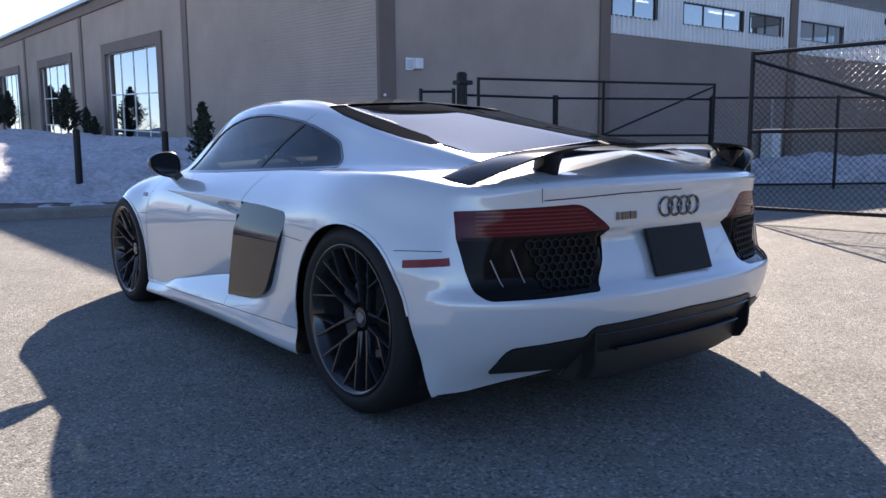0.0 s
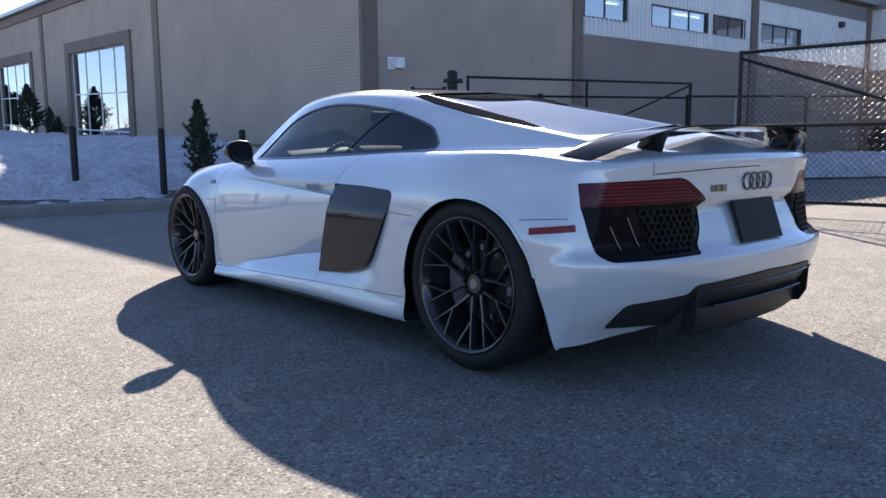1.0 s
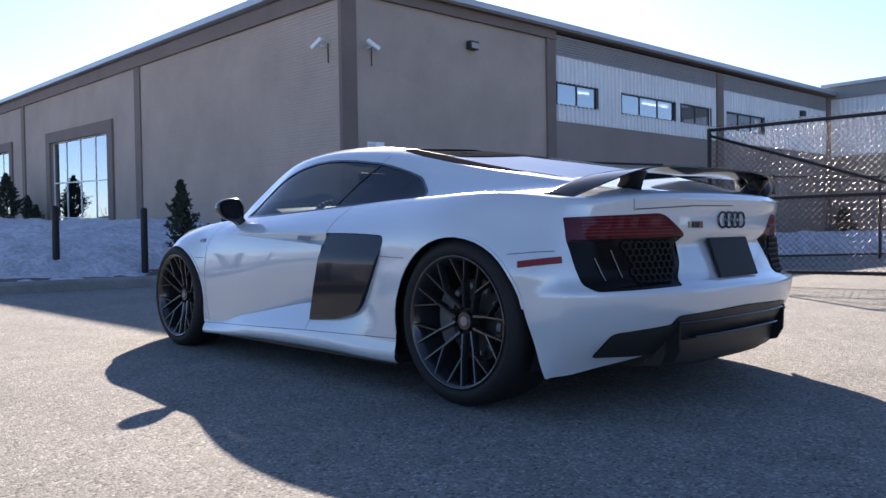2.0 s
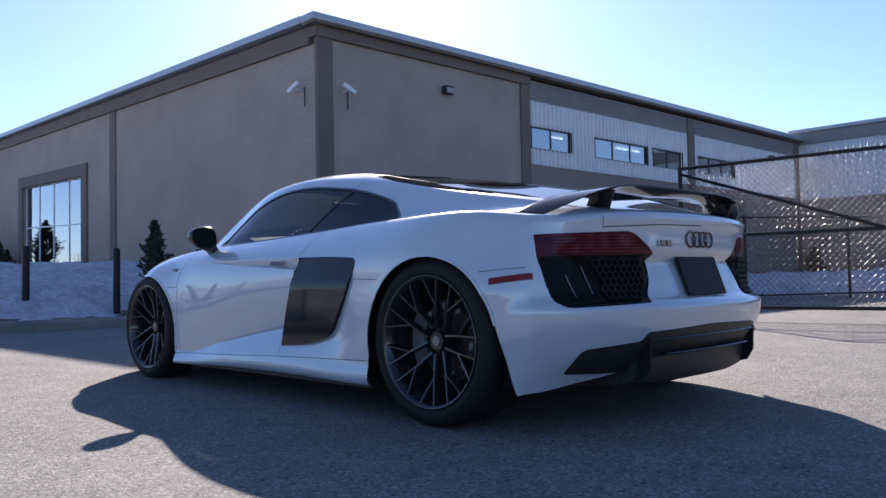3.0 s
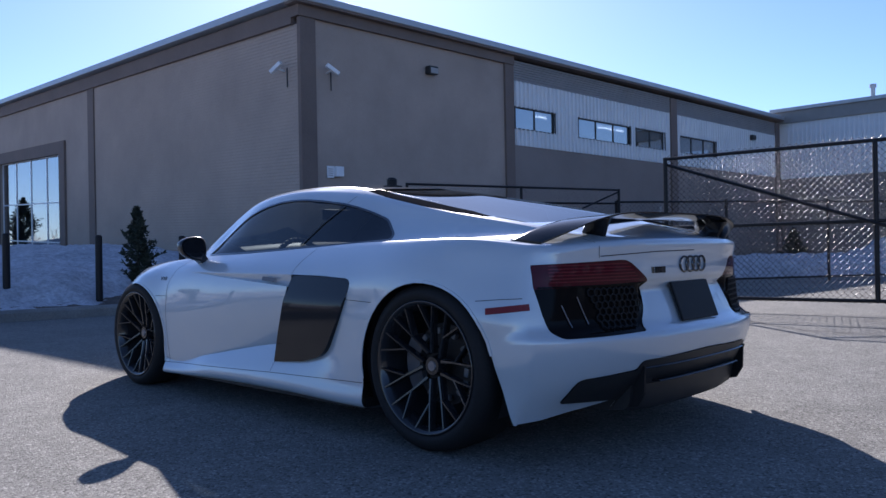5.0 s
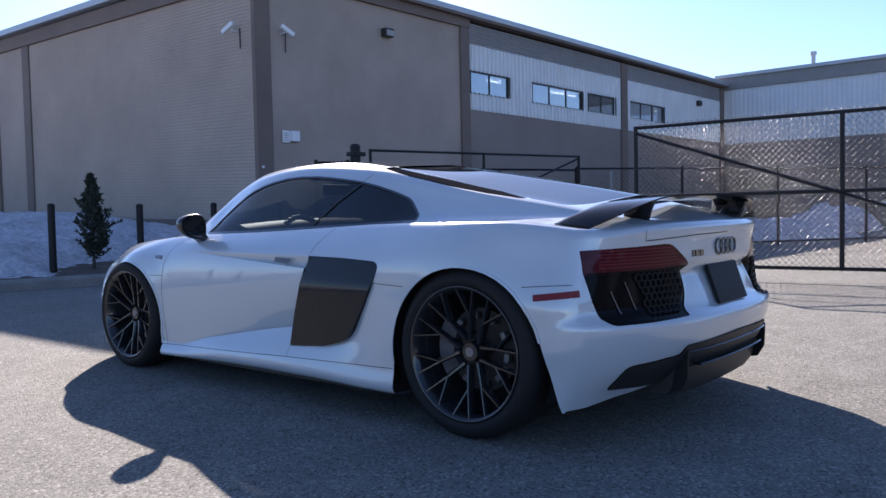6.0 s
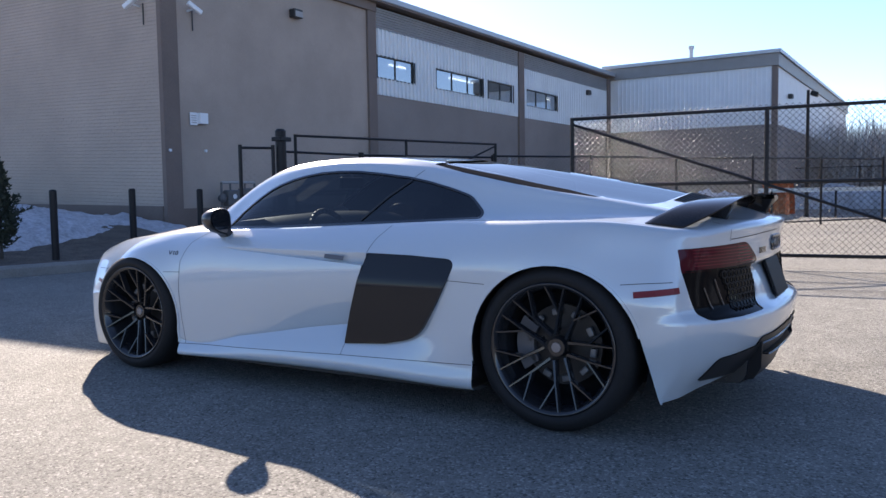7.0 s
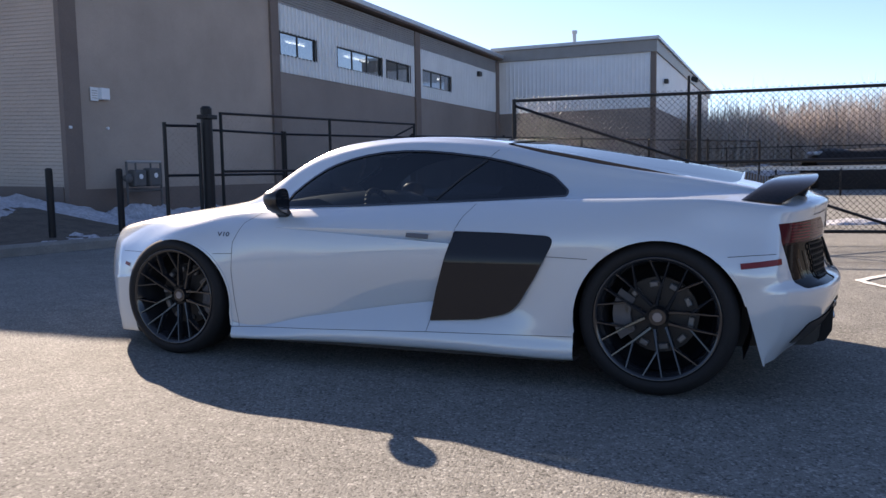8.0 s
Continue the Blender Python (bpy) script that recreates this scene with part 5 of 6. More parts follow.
def conifer(x, y, z, h, r, seed):
    rnd = random.Random(seed)
    t = empty("conifer", pose(x, y, z - 0.05), "small dark pointed conifer in the snow", "tree", "conifers by the building")
    part("trunk", tube(bmesh.new(), (0, 0, 0), (0, 0, h * 0.9), 0.018 * h, 0.005, 8), DARK_BARK, t)
    bm = bmesh.new()
    grow = max(h / 1.6, 1)
    # upright sprays: each a short leaning shoot set with flat needle blades
    for i in range(int(250 * grow)):
        f = rnd.random() ** 0.85
        a = rnd.uniform(0, 6.283)
        wide = r * min(1.0, 0.5 + 1.7 * f) * min(1.0, 1.5 * (1 - f)) ** 0.85
        out = wide * (0.3 + 0.62 * rnd.random() ** 0.7 + (0.35 if rnd.random() < 0.1 else 0.0))
        foot = Vector((0.45 * out * math.cos(a), 0.45 * out * math.sin(a), h * (0.1 + 0.8 * f)))
        head = Vector((out * math.cos(a), out * math.sin(a), h * (0.1 + 0.8 * f) + h * rnd.uniform(0.07, 0.15)))
        if head.z > h:
            head.z = h
        for k in range(18):
            q = foot.lerp(head, rnd.random())
            b = rnd.uniform(0, 6.283)
            way = Vector((math.cos(b), math.sin(b), rnd.uniform(0.1, 1.6))).normalized() * rnd.uniform(0.04, 0.085) * grow
            side = way.cross(Vector((rnd.uniform(-1, 1), rnd.uniform(-1, 1), 0.3))).normalized() * 0.014 * grow
            bm.faces.new([bm.verts.new(p) for p in (q - way * 0.2, q + way * 0.4 + side, q + way, q + way * 0.4 - side)])
    part("foliage", bm, NEEDLES, t)
    return t


conifer(5.12, 12.2, 0.2, 1.45, 0.36, 1)
for i, (d, off, h, r) in enumerate(((24.6, 1.3, 2.3, 0.9), (23.3, 0.75, 1.45, 0.42), (22.6, 0.6, 1.05, 0.34), (40.2, 1.3, 2.4, 0.7), (43.5, 1.5, 2.9, 1.0))):
    p = CORNER @ Vector((-off, d, 0))
    conifer(p.x, p.y, bank_height(p.x, p.y) + 0.12, h, r, 10 + i)


# ---- fences ----
def chain_link(bm, length, z0, z1, step=0.075, r=0.0028, woven=False):
    """Diamond mesh of thin square wires about the plane y = 0; woven wires pass over and under at each crossing."""
    def wire(a, b, flip):
        a, b = Vector(a), Vector(b)
        d = (b - a).normalized()
        s = Vector((0, 1, 0)) * r
        c = d.cross(Vector((0, 1, 0))) * r
        n = max(1, round(abs(b.x - a.x) / (step / 2))) if woven else 1
        rings = []
        for i in range(n + 1):
            q = a.lerp(b, i / n)
            if woven:
                q.y = r * 2.2 * (-1 if (round((length - q.x if flip else q.x) / (step / 2)) + flip) % 2 else 1)
            rings.append([bm.verts.new(q + o) for o in (s, c, -s, -c)])
        for p, q in zip(rings, rings[1:]):
            for k in range(4):
                bm.faces.new((p[k], p[(k + 1) % 4], q[(k + 1) % 4], q[k]))
    h = z1 - z0
    n = int((length + h) / step)
    for i in range(n + 1):
        x = i * step
        for flip in (False, True):
            xa, za, xb, zb = x, z0, x - h, z1
            if xb < 0:
                zb, xb = z0 + x, 0.0
            if xa > length:
                za, xa = z0 + (x - length), length
            if zb - za > 0.01:
                wire((length - xa if flip else xa, 0.003 if flip else -0.003, za), (length - xb if flip else xb, 0.003 if flip else -0.003, zb), flip)
    return bm


def gate_leaf(name, x, y, turn, length, low, high, uprights, label, brace, rail=True, step=0.075, r=0.0022, woven=True):
    g = empty(name, pose(x, y, 0, 0, 0, turn), label, "gate")
    for u in uprights:
        part("upright", tube(bmesh.new(), (u, 0, low - 0.02), (u, 0, high + 0.02), 0.028, n=10), BLACK_STEEL, g)
    for z in (low, high) + (((low + high) / 2,) if rail else ()):
        part("rail", tube(bmesh.new(), (0, 0, z), (length, 0, z), 0.022, n=10), BLACK_STEEL, g)
    if brace:
        part("brace", tube(bmesh.new(), (brace[0], -0.02, brace[1]), (brace[2], -0.02, brace[3]), 0.019, n=8), BLACK_STEEL, g)
    part("chain_link", chain_link(bmesh.new(), length, low - 0.03, high + 0.05, step, r, woven), WIRE, g, "black diamond chain-link mesh", smooth=True)
    for u in (uprights[0], uprights[-1]):
        part("wheel_foot", tube(bmesh.new(), (u, 0, -0.01), (u, 0, low), 0.03, n=10), BLACK_STEEL, g)
    return g


gate_leaf("sliding_gate", 8.87, 5.06, -86.0, 7.4, 0.17, 1.98, (0.0, 2.47, 4.94, 7.4), "black chain-link gate leaf standing open across the yard", (0.03, 1.9, 4.9, 0.2))
gate_leaf("swing_gate", 9.1, 10.14, -17.5, 4.95, 0.12, 2.03, (0.0, 2.47, 4.95), "black chain-link swing gate standing ajar", (2.5, 1.1, 4.9, 1.98), r=0.0005, woven=False)
post = empty("gate_post", pose(8.74, 10.15, 0), "thick black steel gate post", "post")
part("post", tube(bmesh.new(), (0, 0, 0), (0, 0, 2.08), 0.09, n=18), BLACK_STEEL, post)
part("cap", tube(bmesh.new(), (0, 0, 2.08), (0, 0, 2.12), 0.1, 0.06, 18), BLACK_STEEL, post)


# ---- far yard ----
def fence_run(name, a, b, high, label, step=2.4, wire=0.0015, rails=()):
    a, b = Vector(a), Vector(b)
    d = b - a
    g = empty(name, pose(a.x, a.y, 0, 0, 0, math.degrees(math.atan2(d.y, d.x))), label, "fence")
    n = max(1, round(d.length / step))
    for i in range(n + 1):
        part("post", tube(bmesh.new(), (d.length * i / n, 0, -0.05), (d.length * i / n, 0, high + 0.05), 0.032, n=8), BLACK_STEEL, g)
    for z in (0.1, high, *rails):
        part("rail", tube(bmesh.new(), (0, 0, z), (d.length, 0, z), 0.022, n=8), BLACK_STEEL, g)
    part("chain_link", chain_link(bmesh.new(), d.length, 0.08, high, 0.1, wire), WIRE, g, "black diamond chain-link mesh", smooth=True)
    return g


fence_run("chain_link_fence", (13.95, 8.75), (24.5, 1.6), 1.79, "black chain-link fence in front of the far wing")
fence_run("chain_link_fence", (8.15, 10.5), (8.6, 10.2), 1.8, "short black chain-link fence panel beside the gate post", 0.6, 0.0004, (1.02,))
fence_run("chain_link_fence", (8.95, 10.3), (10.95, 10.12), 1.76, "black chain-link fence panel behind the swing gate", 2.0, 0.0004, (1.02,))
fence_run("chain_link_fence", (10.99, 10.1), (13.91, 8.77), 1.76, "black chain-link fence between the gate and the yard", 3.2, 0.0006)
fence_run("far_fence", (42.0, 6.0), (43.5, -22.0), 2.0, "distant dark fence before the bare woods", 3.0)


def heap(name, x, y, lx, ly, h, turn, seed, label, mat):
    bm = bmesh.new()
    rows = []
    for i in range(41):
        row = []
        for j in range(21):
            a, b = i / 20 - 1, j / 10 - 1
            r = max(0.0, 1 - (abs(a) ** 2.6 + abs(b) ** 2.4))
            n = noise.noise((a * 4 + seed, b * 2, seed)) + 0.5 * noise.noise((a * 11, b * 6, seed))
            row.append(bm.verts.new((a * lx, b * ly, h * r ** 0.6 * (1 + 0.35 * n) - 0.02)))
        rows.append(row)
    grid_faces(bm, rows)
    ob = link(name, bm, mat, smooth=True)
    ob.matrix_world = pose(x, y, 0, 0, 0, turn)
    return tagged(ob, label, "snow")


heap("snow_drift", 20.6, 8.3, 4.6, 1.5, 0.62, -35, 1.0, "long low ridge of ploughed snow behind the fence", SNOW)
heap("snow_drift", 28.0, 6.9, 3.4, 0.9, 0.85, -8, 2.0, "low heap of ploughed snow by the far wing", SNOW)
heap("snow_drift", 40.2, 3.0, 5.0, 0.8, 1.0, 92, 6.0, "long shaded bank of snow along the far fence", SNOW)
heap("snow_drift", 13.4, 0.1, 0.9, 0.35, 0.1, -60, 3.0, "thin patch of left-over snow on the asphalt", SNOW)
heap("snow_drift", 12.2, 12.9, 2.2, 0.6, 0.35, 0, 4.0, "low remains of snow along the wall", SNOW)
heap("snow_drift", 9.6, 12.4, 1.2, 0.4, 0.22, -10, 5.0, "thin remains of snow on the bed", SNOW)
heap("snow_drift", 11.35, 13.95, 1.25, 0.35, 0.42, -2.5, 7.0, "low ridge of old snow at the foot of the wall", SNOW)

# light pole with its lamp
pole = empty("light_pole", pose(28.75, 3.98, 0), "slim dark light pole with a small flood lamp", "street lamp")
part("pole", tube(bmesh.new(), (0, 0, 0), (0, 0, 4.36), 0.07, 0.05, 12), BLACK_STEEL, pole)
part("lamp_head", turned(boxed(-0.2, 0.2, -0.12, 0.12, -0.08, 0.08, bevel=0.03), pose(0.06, -0.2, 4.22, 20, 0, 0)), BLACK_STEEL, pole)

# orange plough blade lying by the pole
plough = empty("snow_plough", pose(31.5, 5.2, 0, 0, 0, 75), "faded orange snow plough blade standing on the yard", "plough")
bm = bmesh.new()
rows = []
for i in range(9):
    x = -0.6 + 1.2 * i / 8
    rows.append([bm.verts.new((x, 0.25 * (1 - math.cos(a)) , 0.02 + 1.2 * math.sin(a) / math.sin(1.35))) for a in (0.0, 0.3, 0.6, 0.9, 1.15, 1.35)])
grid_faces(bm, rows)
bmesh.ops.solidify(bm, geom=bm.faces[:], thickness=0.04)
part("blade", bm, ORANGE, plough)
for x in (-0.4, 0.0, 0.4):
    part("rib", boxed(x - 0.03, x + 0.03, 0.1, 0.45, 0.0, 1.05, bevel=0.01), ORANGE, plough)

# covered stack behind the yard
stack = empty("covered_stack", pose(36.5, -4.0, 0, 0, 0, 107), "long dark tarpaulin-covered stack with snow on its end", "stack")
bm = bmesh.new()
rows = []
for i in range(31):
    x = -3.6 + 7.2 * i / 30
    e = 1 - 0.25 * smooth_step((abs(x) - 3.1) / 0.5)
    rows.append([bm.verts.new((x, y, z * e + 0.05 * noise.noise((x * 1.3, y, z)))) for y, z in ((-1.0, 0.0), (-1.0, 1.2), (-0.8, 1.55), (0.0, 1.72), (0.8, 1.55), (1.0, 1.2), (1.0, 0.0))])
grid_faces(bm, rows)
part("tarpaulin", bm, RUBBER, stack, "dark creased tarpaulin", smooth=True)
part("snow_cap", turned(boxed(-0.3, 0.3, -0.4, 0.4, 0.0, 0.16, bevel=0.07), pose(3.3, 0, 1.45)), SNOW, stack, "lump of snow")

rail_thing = empty("guard_rail", pose(27.0, -9.0, 0, 0, 0, 86), "pale steel guard rail along the yard edge", "guard rail")
bm = bmesh.new()
grid_faces(bm, [[bm.verts.new((x, y, z)) for y, z in ((0.03, 0.86), (-0.04, 0.885), (-0.04, 0.915), (0.02, 0.935), (-0.04, 0.955), (-0.04, 0.985), (0.03, 1.01))] for x in (0.0, 7.0, 14.5)])
part("beam", bm, STEEL_PALE, rail_thing)
for i in range(8):
    part("post", boxed(2.0 * i, 2.0 * i + 0.06, 0.035, 0.1, -0.02, 0.9), BLACK_STEEL, rail_thing)


# ---- bare woods all round the yard ----
def bare_tree(rnd, h):
    """Tapered twig skeleton as thin three-sided sticks: lists of points and faces."""
    vs, fs = [], []

    def stick(a, b, r0, r1):
        d = (b - a).normalized()
        s = d.orthogonal().normalized()
        c = d.cross(s)
        base = len(vs)
        for p, r in ((a, r0), (b, r1)):
            for k in range(3):
                t = 2.094 * k
                vs.append(p + (s * math.cos(t) + c * math.sin(t)) * r)
        for k in range(3):
            fs.append((base + k, base + (k + 1) % 3, base + 3 + (k + 1) % 3, base + 3 + k))

    def grow(p, d, length, r, depth):
        q = p + d * length
        stick(p, q, r, r * 0.62)
        if depth == 0:
            return
        for _ in range(rnd.choice((2, 3, 3)) if depth > 1 else 3):
            e = (d + Vector((rnd.uniform(-0.75, 0.75), rnd.uniform(-0.75, 0.75), rnd.uniform(0.0, 0.55)))).normalized()
            grow(p + d * length * rnd.uniform(0.5, 1.0), e, length * rnd.uniform(0.5, 0.75), r * 0.55, depth - 1)

    grow(Vector((0, 0, -0.2)), Vector((rnd.uniform(-0.08, 0.08), rnd.uniform(-0.08, 0.08), 1)).normalized(), h * 0.42, h * 0.014, 4)
    return vs, fs


def woods(name, spots, label, seed):
    rnd = random.Random(seed)
    kinds = [bare_tree(rnd, 1.0) for _ in range(10)]
    co, faces = [], []
    for x, y, h in spots:
        vs, fs = kinds[rnd.randrange(10)]
        a = rnd.uniform(0, 6.283)
        ca, sa = math.cos(a), math.sin(a)
        base = len(co)
        wide = rnd.uniform(0.9, 1.5)
        co += [(x + (v.x * ca - v.y * sa) * h * wide, y + (v.x * sa + v.y * ca) * h * wide, v.z * h) for v in vs]
        faces += [tuple(base + i for i in f) for f in fs]
    me = bpy.data.meshes.new(name)
    me.from_pydata(co, [], faces)
    me.materials.append(BARK)
    return tagged(new(name, me), label, "trees", kind="stuff")


def brush(name, n, x0, x1, y0, y1, label, seed):
    """Thicket of thin upright twigs, each a narrow three-sided stick with two side twigs."""
    rnd = random.Random(seed)
    co, faces = [], []
    for _ in range(n):
        x, y = rnd.uniform(x0, x1), rnd.uniform(y0, y1)
        h = rnd.uniform(1.4, 6.2) * (0.8 + 0.35 * noise.noise((x * 0.12, y * 0.12, 3)))
        for k in range(3):
            z0 = 0 if k == 0 else h * rnd.uniform(0.2, 0.7)
            top = Vector((x + rnd.uniform(-0.6, 0.6) * (1 + k), y + rnd.uniform(-0.6, 0.6) * (1 + k), h if k == 0 else z0 + h * rnd.uniform(0.2, 0.5)))
            r = 0.04 if k == 0 else 0.025
            base = len(co)
            a = rnd.uniform(0, 2)
            co += [(x + r * math.cos(a + 2.094 * i), y + r * math.sin(a + 2.094 * i), z0) for i in range(3)] + [tuple(top)]
            faces += [(base, base + 1, base + 3), (base + 1, base + 2, base + 3), (base + 2, base, base + 3)]
    me = bpy.data.meshes.new(name)
    me.from_pydata(co, [], faces)
    me.materials.append(BARK)
    return tagged(new(name, me), label, "brush", kind="stuff")


brush("bare_brush", 40000, 46, 64, -40, 16, "brown leafless thicket beyond the far fence", 8)


rnd = random.Random(5)
spots = []
for _ in range(680):
    spots.append((rnd.uniform(50, 78), rnd.uniform(-45, 26), rnd.uniform(5.0, 8.5)))
spots += [(52, -1.0, 9.5), (55, -14, 8.5), (51, -9, 8.0)]
woods("bare_woods", spots, "dense brown leafless woods beyond the yard", 3)
spots = []
for _ in range(260):
    a = rnd.uniform(radians(100), radians(300))
    r = rnd.uniform(70, 95)
    spots.append((r * math.sin(a + math.pi / 2), r * math.cos(a + math.pi / 2) * 1.0, rnd.uniform(4.0, 7.0)))
spots = [s for s in spots if not (s[0] > 0 and s[1] > 0)]
woods("bare_woods", spots, "leafless tree line across the street", 4)

# ---- unseen block across the yard, added to darken reflections in the car ----
backdrop = empty("warehouse", pose(21.0, -29.0, 0, 0, 0, 42), "unseen brown block added for reflections in the car", "building")
part("wall", boxed(-48, 4, -14, 0, -0.1, 8.6), LOWER_PANEL, backdrop, "brown precast wall")
part("roof_edge", boxed(-48.2, 4.2, -14.2, 0.2, 8.6, 8.9), COPING, backdrop, "pale metal roof edge")
for x in range(-46, -3, 8):
    part("pilaster", boxed(x - 0.3, x + 0.3, 0.002, 0.12, 0.0, 8.6), DARK_BAND, backdrop)
    part("dock_door", boxed(x + 2.2, x + 5.6, 0.002, 0.06, 0.9, 4.6, bevel=0.02), STEEL_PALE, backdrop, "pale panel added to the unseen block")

# ---- fittings on the building ----
sign_board = empty("wall_sign", CORNER @ pose(0.78, -0.02, 2.735), "small white notice sign on the wall", "sign")
part("board", boxed(-0.1, 0.1, -0.02, 0.0, -0.14, 0.14, bevel=0.004), WHITE_PLASTIC, sign_board)
for z in (0.07, 0.02, -0.03, -0.08):
    part("text_bar", boxed(-0.07, 0.07, -0.024, -0.02, z - 0.008, z + 0.008), STEEL_GREY, sign_board)
panel_box = empty("electric_box", CORNER @ pose(0.99, -0.02, 2.75), "white electric box on the wall", "box")
part("box", boxed(-0.11, 0.11, -0.12, 0.0, -0.12, 0.12, bevel=0.01), WHITE_PLASTIC, panel_box)
for x, z in ((0.07, 2.02), (1.03, 2.04)):
    dot = empty("wall_fitting", CORNER @ pose(x, -0.08, z), "tiny white fitting on the wall", "fitting")
    part("cap", tube(bmesh.new(), (0, 0, 0), (0, -0.04, 0), 0.03, n=12), WHITE_PLASTIC, dot)


def security_camera(m, turn):
    c = empty("security_camera", m, "white security camera on a wall bracket", "camera")
    part("bracket", tube(bmesh.new(), (0, 0, 0), (0, -0.2, 0.02), 0.02, n=8), WHITE_PLASTIC, c)
    part("conduit", tube(bmesh.new(), (0.12, -0.015, -0.4), (0.12, -0.015, 0.05), 0.014, n=8), FRAME_DARK, c)
    part("housing", turned(boxed(-0.055, 0.055, -0.2, 0.16, -0.05, 0.05, bevel=0.02), pose(0, -0.22, 0.06, 33, 0, turn)), WHITE_PLASTIC, c)


security_camera(CORNER @ pose(-0.02, 0.6, 5.1, 0, 0, -90), -72)
security_camera(CORNER @ pose(0.72, -0.02, 5.05), 72)


def wall_pack(m, lens):
    w = empty("wall_lamp", m, "dark boxy flood lamp fixed high on the wall", "lamp")
    part("housing", boxed(-0.16, 0.16, -0.2, 0.0, -0.1, 0.12, bevel=0.03), FRAME_DARK, w)
    part("lens", turned(boxed(-0.13, 0.13, -0.005, 0.005, -0.07, 0.07), pose(0, -0.205, -0.01, 0, 0, 0)), lens, w)


wall_pack(CORNER @ pose(4.09, 0, 5.58), STEEL_GREY)
wall_pack(CORNER @ pose(23.4, 0, 5.5), FRAME_DARK)
wall_pack(CORNER @ pose(29.5, -7.65, 5.3), FRAME_DARK)
rack = empty("meter_rack", CORNER @ pose(1.58, -0.5, 0), "grey gas meters on a pipe rack by the wall", "meter")
for x in (-0.5, 0.5):
    part("leg", tube(bmesh.new(), (x, 0, -0.05), (x, 0, 1.33), 0.025, n=10), METER_GREY, rack)
part("top_pipe", tube(bmesh.new(), (-0.5, 0, 1.33), (0.5, 0, 1.33), 0.03, n=10), STEEL_GREY, rack, "pale painted pipe")
part("low_pipe", tube(bmesh.new(), (-0.5, 0, 0.72), (0.5, 0, 0.72), 0.03, n=10), METER_GREY, rack)
for x, h in ((-0.24, 0.36), (0.2, 0.4)):
    unit = part("meter_body", turned(boxed(-0.17, 0.17, -0.12, 0.1, 0.0, h, bevel=0.04), pose(x, -0.02, 0.8)), METER_GREY, rack, "grey meter with a round dial")
    part("dial", tube(bmesh.new(), (x, -0.14, 0.8 + 0.6 * h), (x, -0.15, 0.8 + 0.6 * h), 0.055, n=16), WHITE_PLASTIC, unit)
    part("riser", tube(bmesh.new(), (x, 0, 0.78 + h), (x, 0, 1.33), 0.02, n=8), METER_GREY, rack)
regulator = bmesh.new()
tube(regulator, (-0.52, -0.09, 0.98), (-0.52, 0.03, 0.98), 0.1, 0.07, 18)
tube(regulator, (-0.52, -0.12, 0.98), (-0.52, -0.09, 0.98), 0.05, 0.1, 18)
part("regulator", regulator, METER_GREY, rack, "round grey gas regulator")
meter = empty("gas_meter", CORNER @ pose(15.2, -0.3, 0), "pale utility cabinet with a pipe by the wall", "cabinet")
part("body", boxed(-0.25, 0.25, -0.25, 0.2, -0.05, 1.35, bevel=0.03), STEEL_PALE, meter)
part("pipe", tube(bmesh.new(), (0.0, 0.0, 1.3), (0.0, 0.0, 2.3), 0.05, n=10), STEEL_GREY, meter)
conifer(23.0, 8.3, 0.05, 1.3, 0.5, 77)

# ---- thin cable shadows, drawn as dark strips on the asphalt ----
def crack(points, width):
    bm = bmesh.new()
    rnd2 = random.Random(int(points[0][0] * 100))
    pts = densify([tuple(p) for p in points], 0.12)
    rows = []
    for i, (x, y) in enumerate(pts):
        d = Vector((pts[min(i + 1, len(pts) - 1)][0] - pts[max(i - 1, 0)][0], pts[min(i + 1, len(pts) - 1)][1] - pts[max(i - 1, 0)][1]))
        n = Vector((-d.y, d.x)).normalized()
        o = rnd2.uniform(-0.015, 0.015)
        w = width * rnd2.uniform(0.5, 1.2)
        rows.append([bm.verts.new((x + n.x * (o + s * w), y + n.y * (o + s * w), 0.009)) for s in (-0.5, 0.5)])
    grid_faces(bm, rows)
    return tagged(link("asphalt_crack", bm, GAP), "thin dark strip drawn as a cable shadow on the asphalt", "crack", kind="structure")


post_collar = [(0, 1.95), (0, 0.35)]
for _, z in post_collar:
    part("hinge_collar", turned(boxed(-0.12, 0.16, -0.1, 0.1, -0.035, 0.035, bevel=0.01), pose(0, 0, z)), BLACK_STEEL, post)


# shadow lines fanning out from the foot of the open gate, as dark strips
crack([(8.65, 4.7), (7.75, 3.55), (7.06, 2.72), (6.95, 1.65), (7.1, 0.7), (7.2, -1.5)], 0.024)
crack([(8.65, 4.7), (8.72, 4.04), (8.86, 3.4), (9.25, 1.6), (9.1, 0.5), (9.0, -1.5)], 0.02)
crack([(7.73, 3.52), (7.78, 2.95), (7.5, 1.7), (8.14, 1.12), (8.56, 0.55), (9.2, -1.0)], 0.018)
crack([(8.7, 2.2), (8.61, 1.68), (8.14, 1.12), (8.06, 0.55), (8.1, -1.5)], 0.016)


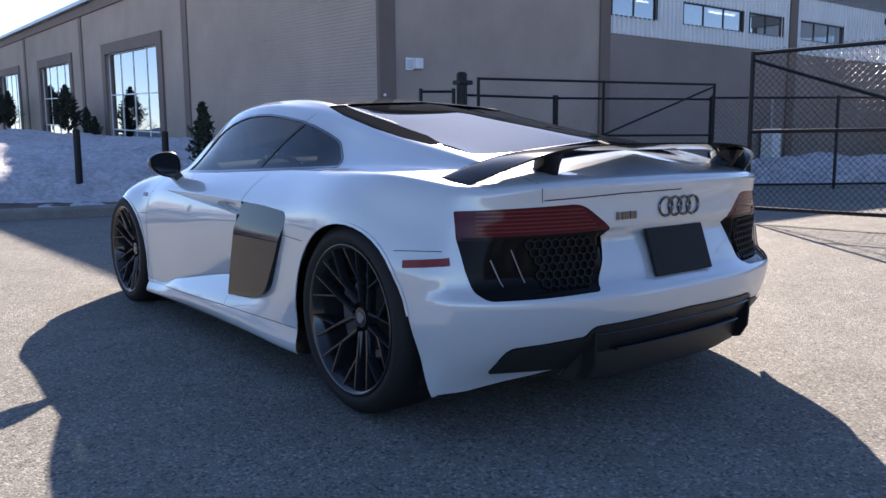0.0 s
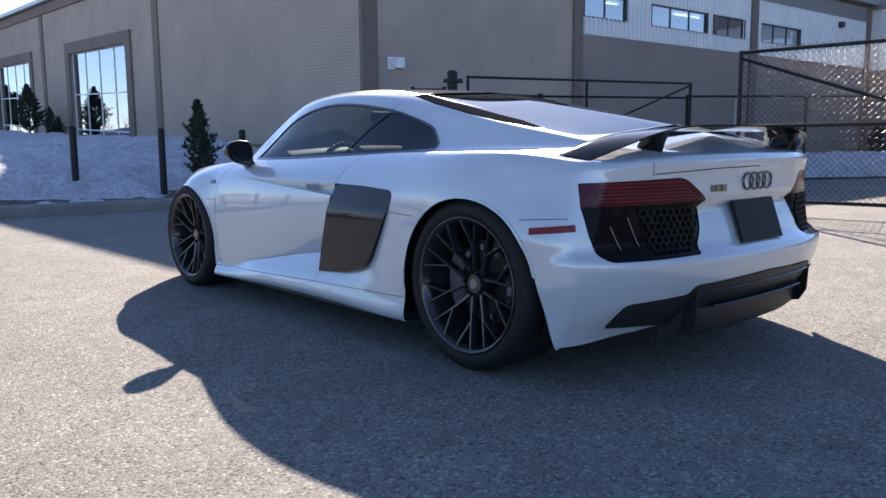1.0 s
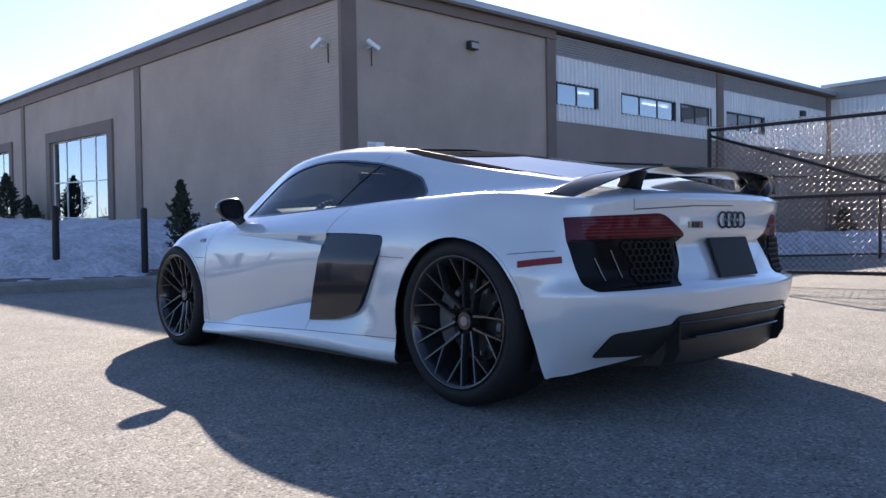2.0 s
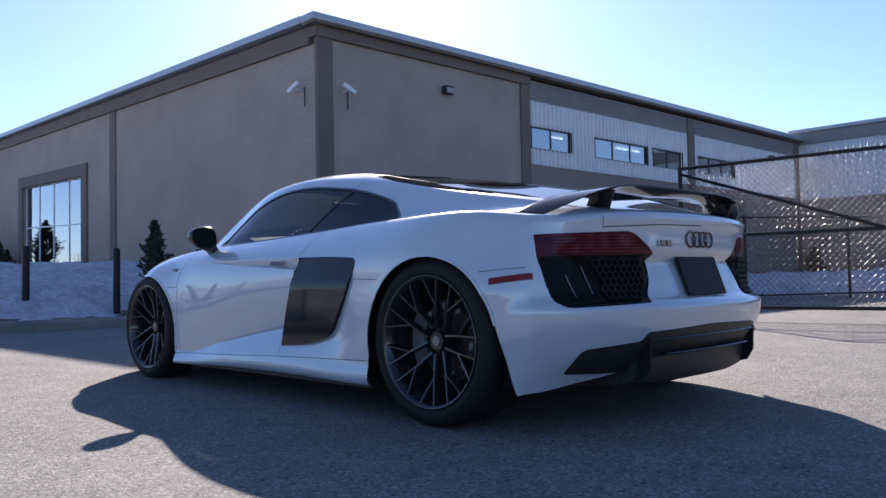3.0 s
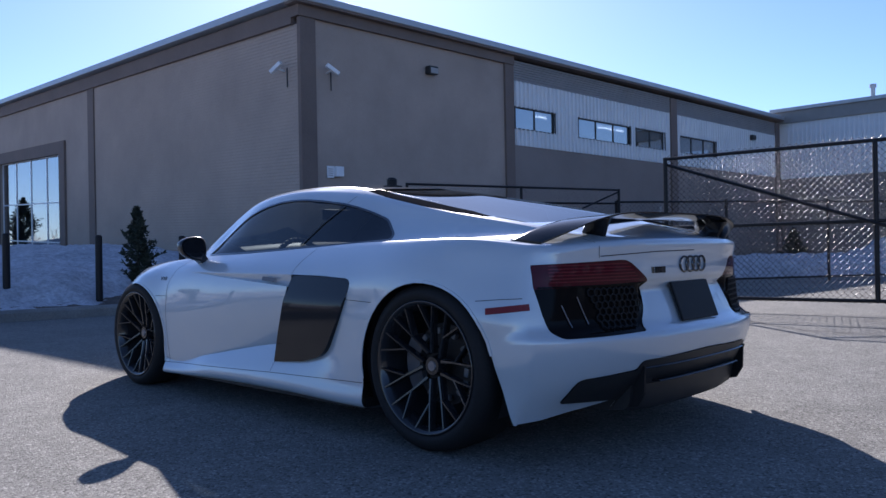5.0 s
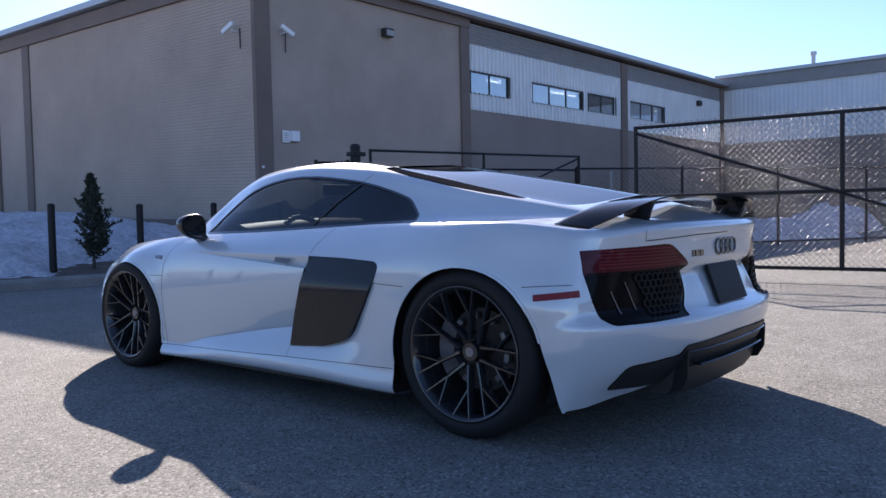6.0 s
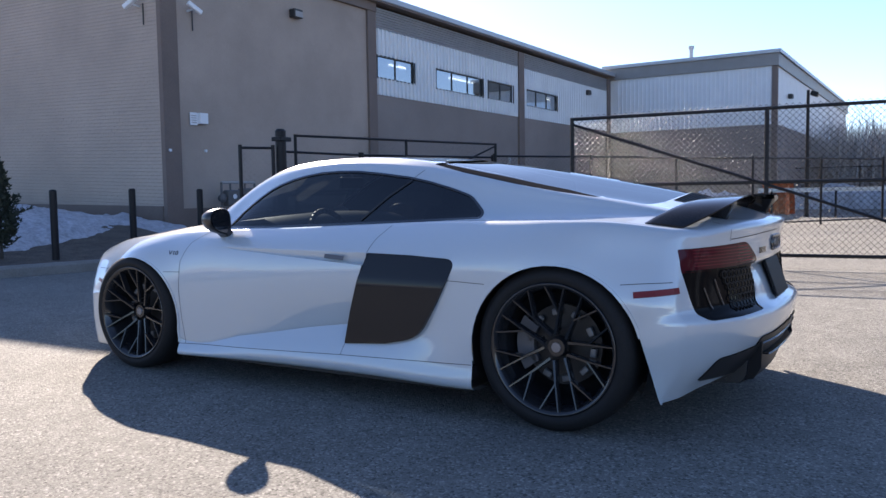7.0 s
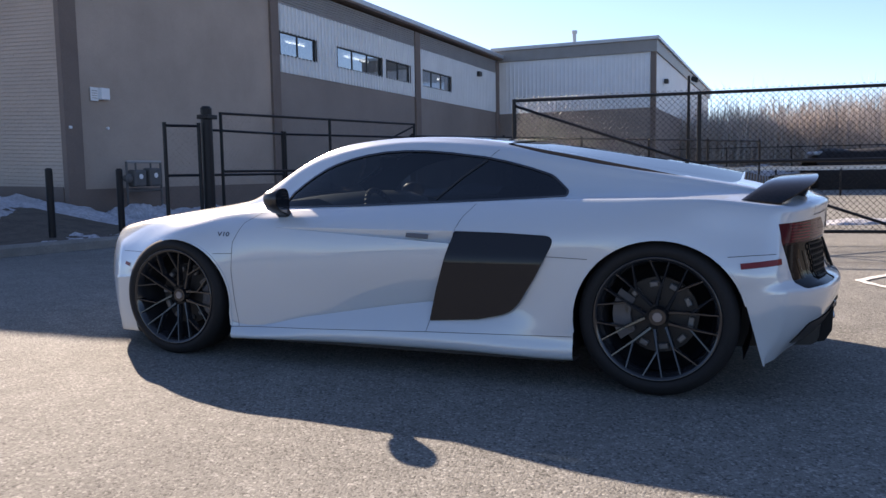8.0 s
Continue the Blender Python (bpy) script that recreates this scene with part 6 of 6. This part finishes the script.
def road_paint(points, width):
    """A worn painted line closing on itself, with frayed edges."""
    bm = bmesh.new()
    pts = densify(points, 0.04, closed=True)[:-1]
    rows = []
    for i, (x, y) in enumerate(pts):
        a, b = Vector(pts[i - 2]), Vector(pts[(i + 2) % len(pts)])
        n = Vector((a.y - b.y, b.x - a.x)).normalized()
        w = width * (0.85 + 0.4 * noise.noise((x * 7, y * 7, 3)))
        rows.append([bm.verts.new((x + n.x * s * w, y + n.y * s * w, 0.0105)) for s in (-0.5, 0.5)])
    grid_faces(bm, rows + [rows[0]])
    return tagged(link("road_marking", bm, WORN_PAINT), "worn white painted line on the asphalt", "marking", kind="structure")


road_paint([(5.64, 1.08), (5.88, 0.94), (6.1, 0.79), (6.22, 0.3), (6.05, -0.4), (5.6, -0.7), (5.25, -0.3), (5.12, 0.4), (5.24, 0.9), (5.42, 1.0)], 0.085)


# ---- brick facing of the long wall ----
def brick_mesh(w, h, d):
    me = bpy.data.meshes.new("brick")
    e = 0.0015
    co = [(0, 0, 0), (0, w, 0), (0, w, h), (0, 0, h), (-d, 0, e), (-d, w, e), (-d, w, h - e), (-d, 0, h - e)]
    me.from_pydata(co, [], [(4, 7, 6, 5), (0, 4, 5, 1), (1, 5, 6, 2), (2, 6, 7, 3), (3, 7, 4, 0)])
    me.materials.append(BRICK)
    return me


def brick_facing():
    """Running bond on the bay next to the corner: single bricks by the corner, the rest joined."""
    course, length, gap = 0.0775, 0.2, 0.012
    side = next(o for o in building.children if o.name == "side_wall")
    shared = brick_mesh(length - 0.0006, course - gap, 0.011)
    half = brick_mesh(length / 2 - 0.0006, course - gap, 0.011)
    co, faces = [], []
    for r in range(68):
        z = 0.795 + course * r
        y, k = 0.07, 0
        while y < 11.9:
            size = length if not (k == 0 and r % 2) else length / 2
            zz = z + RISE * y
            if y < 2.05 and r < 30:
                ob = new("brick", shared if size == length else half)
                ob.parent = side
                ob.location = (0, y, zz)
            else:
                base = len(co)
                w, h, d, e = size - 0.0006, course - gap, 0.011, 0.0015
                co += [(0, y, zz), (0, y + w, zz), (0, y + w, zz + h), (0, y, zz + h), (-d, y, zz + e), (-d, y + w, zz + e), (-d, y + w, zz + h - e), (-d, y, zz + h - e)]
                faces += [tuple(base + i for i in f) for f in ((4, 7, 6, 5), (0, 4, 5, 1), (1, 5, 6, 2), (2, 6, 7, 3), (3, 7, 4, 0))]
            y += size
            k += 1
    me = bpy.data.meshes.new("brickwork")
    me.from_pydata(co, [], faces)
    me.materials.append(BRICK)
    ob = new("brickwork", me)
    ob.parent = side
    tagged(ob, "taupe brick facing in running bond", kind="stuff")


brick_facing()
